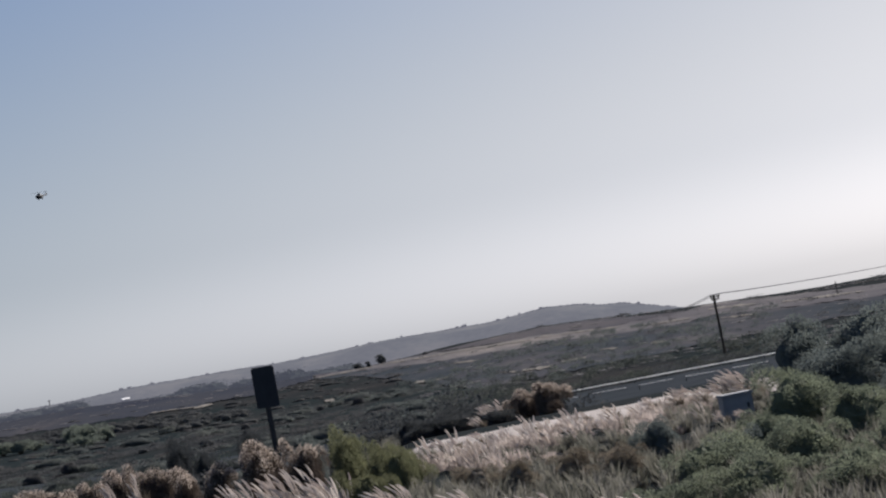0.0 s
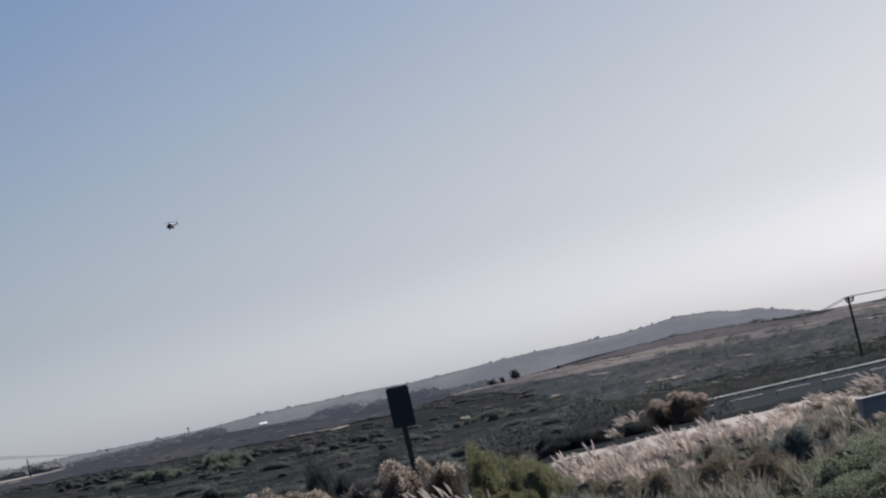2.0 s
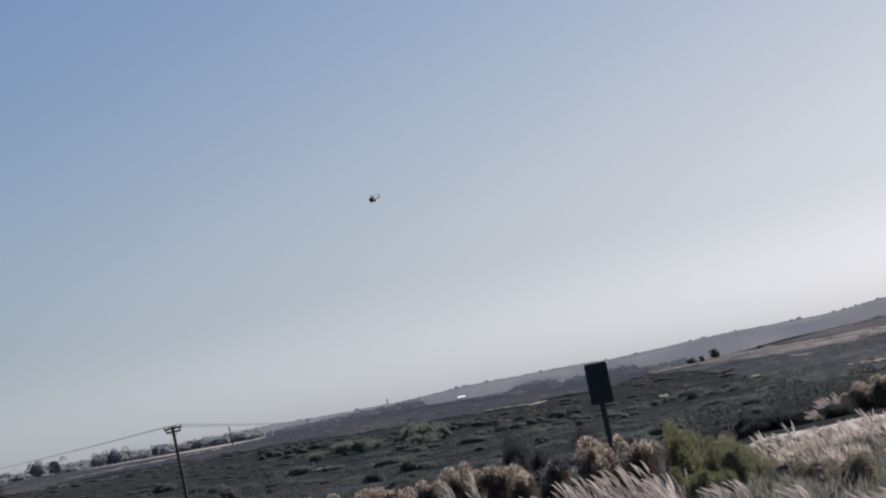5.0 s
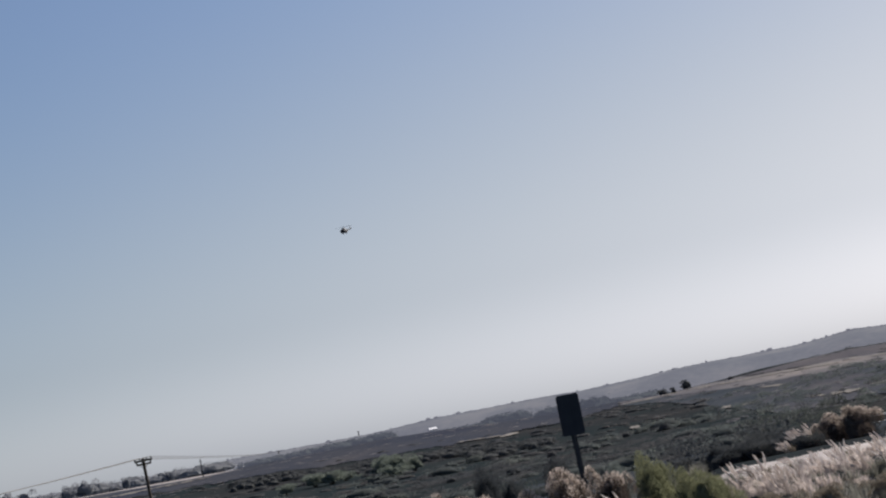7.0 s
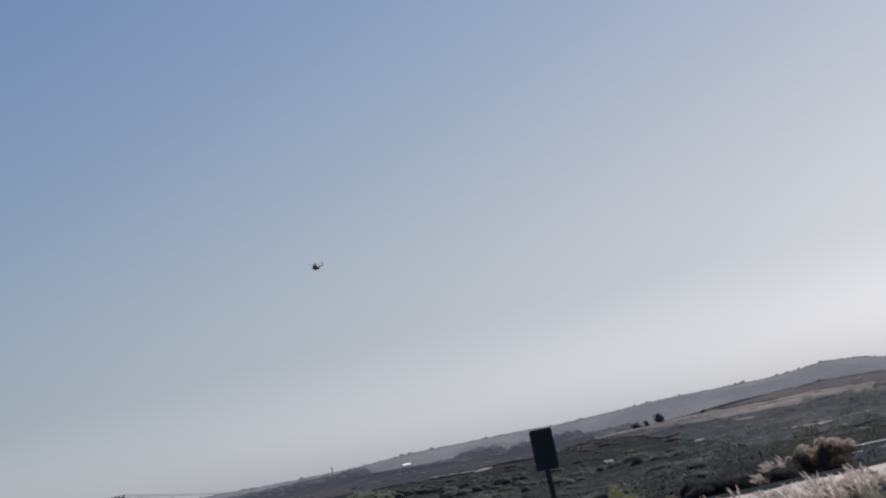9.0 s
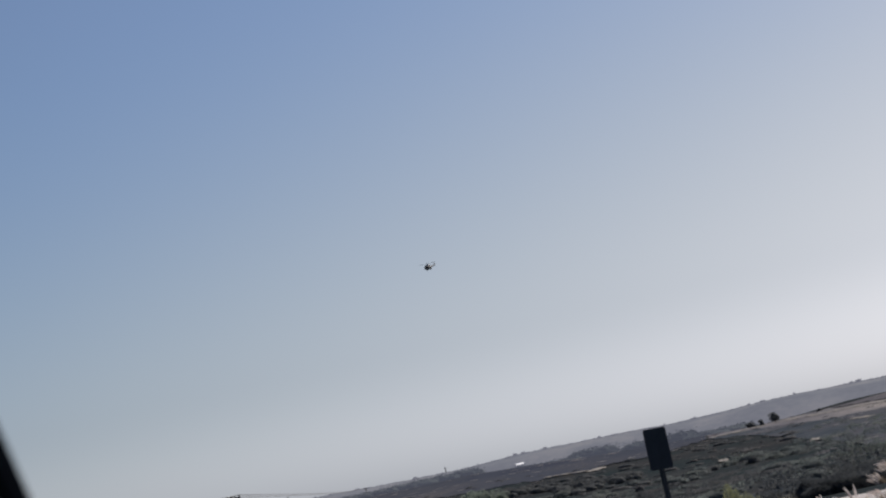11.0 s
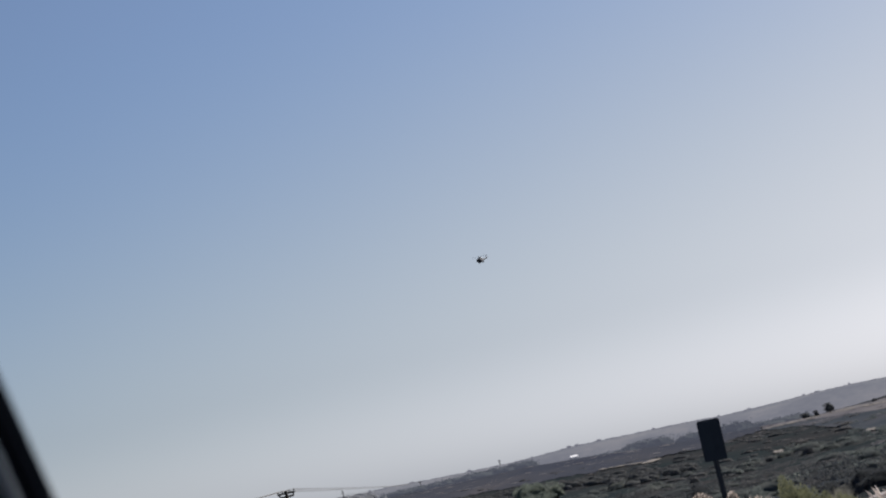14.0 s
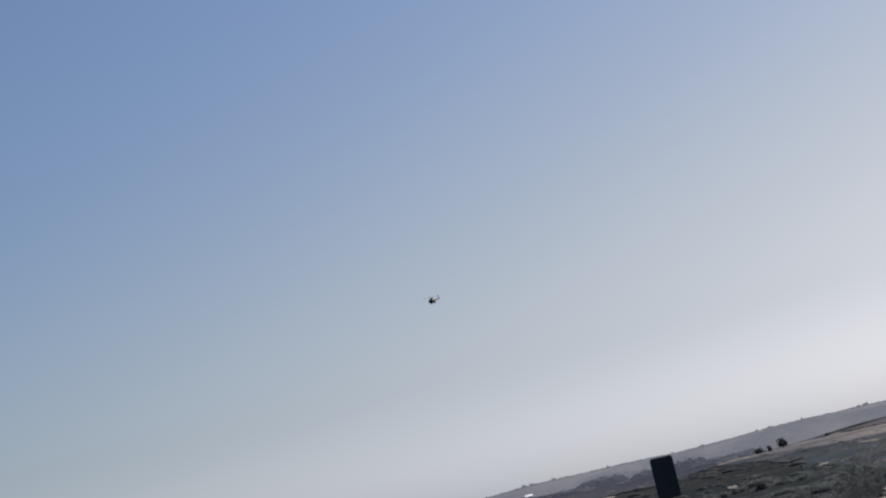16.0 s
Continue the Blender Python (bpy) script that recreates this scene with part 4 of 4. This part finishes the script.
M_FIELD = material("dry_grass_field", [(0.064, 0.060, 0.055), (0.099, 0.091, 0.082), (0.155, 0.143, 0.127)], 0.06, 1.0, 12, 0.4)
tagged(mesh_object("dry_fields", *stack(fp), M_FIELD), "strips of pale dry grass on the plain", "dry grass", kind="stuff")


# ---- far trees and a building ----
def tree(az, top_el, base_el, width_deg, d, i, label, leaf=M_LEAF_DARK):
    x, y = spot(az, d)
    z = gz(x, y) - 0.3
    h = EYE_Z + d * math.tan(radians(top_el)) - z
    w = d * math.tan(radians(width_deg))
    t = thing("tree", (x, y, z), label, "tree", turn=i * 50)
    bm = bmesh.new()
    rod(bm, (0, 0, -0.3), (0, 0, h * 0.5), 0.28, 0.16, 8)
    for k in range(4):
        a = k * 1.6 + i
        rod(bm, (0, 0, h * 0.3), (math.cos(a) * w * 0.25, math.sin(a) * w * 0.25, h * 0.65), 0.13, 0.05, 6)
    part("trunk", bm, M_TWIG, t)
    v, f = with_core(leaf_cloud(1100, 0.075, 14, 300 + i), i)
    v = v * np.array([w, w, h]) + np.array([0, 0, -h * 0.02])
    mesh_object("crown", v, f, leaf, t)


for i, q in enumerate([(3.27, -0.13, -0.37, 0.30, 870), (2.60, -0.26, -0.4, 0.30, 880), (2.90, -0.25, -0.4, 0.16, 880), (4.49, -0.30, -0.36, 0.25, 840), (7.2, -0.40, -0.5, 0.40, 740)]):
    tree(*q, i, "lone rounded dark tree on the far plain", M_LEAF_DEEP)

for i, q in enumerate([(-15.35, 0.74, 0.3, 0.55, 1110), (-14.9, 0.70, 0.3, 0.5, 1120), (-13.75, 0.60, 0.25, 0.5, 1110), (-13.3, 0.64, 0.25, 0.55, 1115), (-11.0, 0.42, 0.2, 0.3, 1120), (-12.2, 0.5, 0.2, 0.3, 1120)]):
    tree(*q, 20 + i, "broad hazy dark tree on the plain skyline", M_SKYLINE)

# a pale embanked road across the plain
bv, bf = [], []
cols = np.arange(-15.2, -8.7, 0.1)
for k, a in enumerate(cols):
    e = float(np.interp(a, [-15.2, -14.66, -10.07, -8.7], [0.29, 0.27, 0.11, 0.05]))
    for d, e2 in ((1088, e - 0.055), (1092, e), (1100, e), (1106, e - 0.2)):
        x, y = spot(a, d)
        bv.append((x, y, EYE_Z + d * math.tan(radians(e2))))
    if k:
        b = 4 * k
        bf += [(b - 4 + j, b - 3 + j, b + 1 + j, b + j) for j in range(3)]
tagged(mesh_object("far_road", bv, bf, M_BANK), "pale embanked road on the far plain", "road", kind="structure")

groves, near_groves = [], []
for a0, a1, e, d in ((-2.2, -1.15, 0.07, 1450), (-0.75, 1.05, -0.01, 1450), (0.9, 2.5, -0.16, 1400), (-3.3, -2.2, -0.02, 1450), (-19.5, -12.6, 0.55, 1180), (-12.6, -9.5, 0.47, 1180), (-9.0, -5.0, 0.26, 1300)):
    n = int((a1 - a0) / 0.07)
    for k in range(n):
        a = a0 + (a1 - a0) * (k + rng.uniform(0, 1)) / n
        dd = d * rng.uniform(0.98, 1.05)
        x, y = spot(a, dd)
        z = gz(x, y) - 1
        h = EYE_Z + dd * math.tan(radians(e - 0.03 + (rng.normal(-0.05, 0.07) if a0 < -9 else rng.normal(0, 0.02)))) - z
        (near_groves if a0 < -9 else groves).append((x, y, z, rng.uniform(12, 22), max(h * 0.93, 3), rng.uniform(0, 6)))
GR = [with_core(leaf_cloud(150, 0.065, 7, 330 + i), i, 0.40) for i in range(4)]
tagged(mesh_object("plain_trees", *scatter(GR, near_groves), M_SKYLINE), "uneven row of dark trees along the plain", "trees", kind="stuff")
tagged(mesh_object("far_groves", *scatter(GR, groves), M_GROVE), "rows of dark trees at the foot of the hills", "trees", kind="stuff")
rng = np.random.default_rng(31)
crest = []
for a in np.arange(-20, 11.4, 0.035):
    if rng.uniform() < 0.75:
        e = float(np.interp(a, HILL_AZ, HILL_EL))
        x, y = spot(a + rng.normal(0, 0.03), 2755)
        w = rng.uniform(3, 10)
        crest.append((x, y, EYE_Z + 2760 * math.tan(radians(e)) - 1.0, w, rng.uniform(0.5, 1.9) + (2.0 if rng.uniform() < 0.05 else 0), rng.uniform(0, 6)))
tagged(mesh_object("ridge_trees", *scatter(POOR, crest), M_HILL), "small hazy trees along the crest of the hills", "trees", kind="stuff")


def shed(az, d):
    x, y = spot(az, d)
    z = EYE_Z + d * math.tan(radians(-0.015))
    s = thing("shed", (x, y, z), "far low building with a bright white roof", "building", turn=-az + 8)
    bm = bmesh.new()
    box(bm, 9.0, 8.0, 3.0, Matrix.Translation((0, 0, 0.0)))
    part("wall", bm, M_CONCRETE, s)
    bm = bmesh.new()
    vs = [bm.verts.new(p) for p in ((-5.0, -4.6, 1.4), (5.0, -4.6, 1.4), (5.0, 4.6, 3.6), (-5.0, 4.6, 3.6), (-5.0, 4.6, 1.4), (5.0, 4.6, 1.4))]
    for q in ((0, 1, 2, 3), (3, 2, 5, 4), (0, 3, 4), (1, 5, 2), (0, 4, 5, 1)):
        bm.faces.new([vs[k] for k in q])
    part("roof", bm, M_WHITE, s)


shed(-3.74, 2680)


def mast(az, top_el, d, base=None):
    x, y = spot(az, d)
    z = gz(x, y) if base is None else EYE_Z + d * math.tan(radians(base))
    h = EYE_Z + d * math.tan(radians(top_el)) - z
    m = thing("radio_mast", (x, y, z), "thin far mast standing over the skyline", "mast")
    bm = bmesh.new()
    rod(bm, (0, 0, -0.5), (0, 0, h), d * 0.0003, d * 0.0002, 6)
    part("shaft", bm, M_STEEL, m)
    bm = bmesh.new()
    box(bm, d * 0.0012, 0.2, d * 0.0003, Matrix.Translation((0, 0, h * 0.85)))
    part("crossarm", bm, M_STEEL, m)


mast(-10.12, 0.57, 1000)
mast(-5.76, 0.40, 2755, 0.24)
mast(15.8, -0.58, 540)


# ---- car window frame beside the camera ----
def car_door():
    """The slanted front frame of the open car window, on its door."""
    dist = 0.62
    base = Vector((0, 0, EYE_Z))

    def at(az, el, k=1.0):
        return base + toward(az, el, dist * k)

    a0, a1 = at(-18.40, 5.0), at(-17.72, 1.9)
    d = (a1 - a0).normalized()
    top, low = a0 - d * 0.35, a0 + d * 0.45
    out = Vector((-math.cos(radians(18)), -math.sin(radians(18)), 0))
    gx, gy = low.x, low.y
    z = gz(gx, gy)
    car = thing("car_door", (gx, gy, z), "dark car door with a black slanted window pillar", "car door")
    off = Vector((-gx, -gy, -z))

    def slab(name, u0, u1, back, mat, label=""):
        bm = bmesh.new()
        depth = Vector((out.y, -out.x, 0)) * -back
        quad = [top + out * u0, top + out * u1, low + out * u1, low + out * u0]
        f = [bm.verts.new(p + off) for p in quad]
        b = [bm.verts.new(p + off + depth) for p in quad]
        bm.faces.new(f)
        bm.faces.new(b[::-1])
        for k in range(4):
            bm.faces.new((f[k], b[k], b[(k + 1) % 4], f[(k + 1) % 4]))
        bmesh.ops.recalc_face_normals(bm, faces=bm.faces[:])
        bmesh.ops.bevel(bm, geom=[e for e in bm.edges if e.calc_length() > 0.5], offset=0.003, segments=3, affect="EDGES")
        return part(name, bm, mat, car, label)

    slab("window_seal", -0.0014, 0.0072, 0.03, M_SEAL, "black rubber window seal")
    slab("pillar_trim", 0.0074, 0.013, 0.036, M_TRIM, "grey inner pillar trim")
    slab("pillar", 0.0132, 0.06, 0.05, M_SEAL)
    bm = bmesh.new()
    h = low.z - z
    box(bm, 0.07, 0.9, h - 0.2, Matrix.Translation((-0.05, -0.30, 0.2 + (h - 0.2) / 2)) @ pose(0, 0, 0, 0, 0, 0), 0.02)
    part("door_panel", bm, M_TRIM, car)
    bm = bmesh.new()
    box(bm, 0.1, 1.0, 0.22, Matrix.Translation((-0.05, -0.30, 0.1)), 0.02)
    part("door_sill", bm, M_SEAL, car)


car_door()
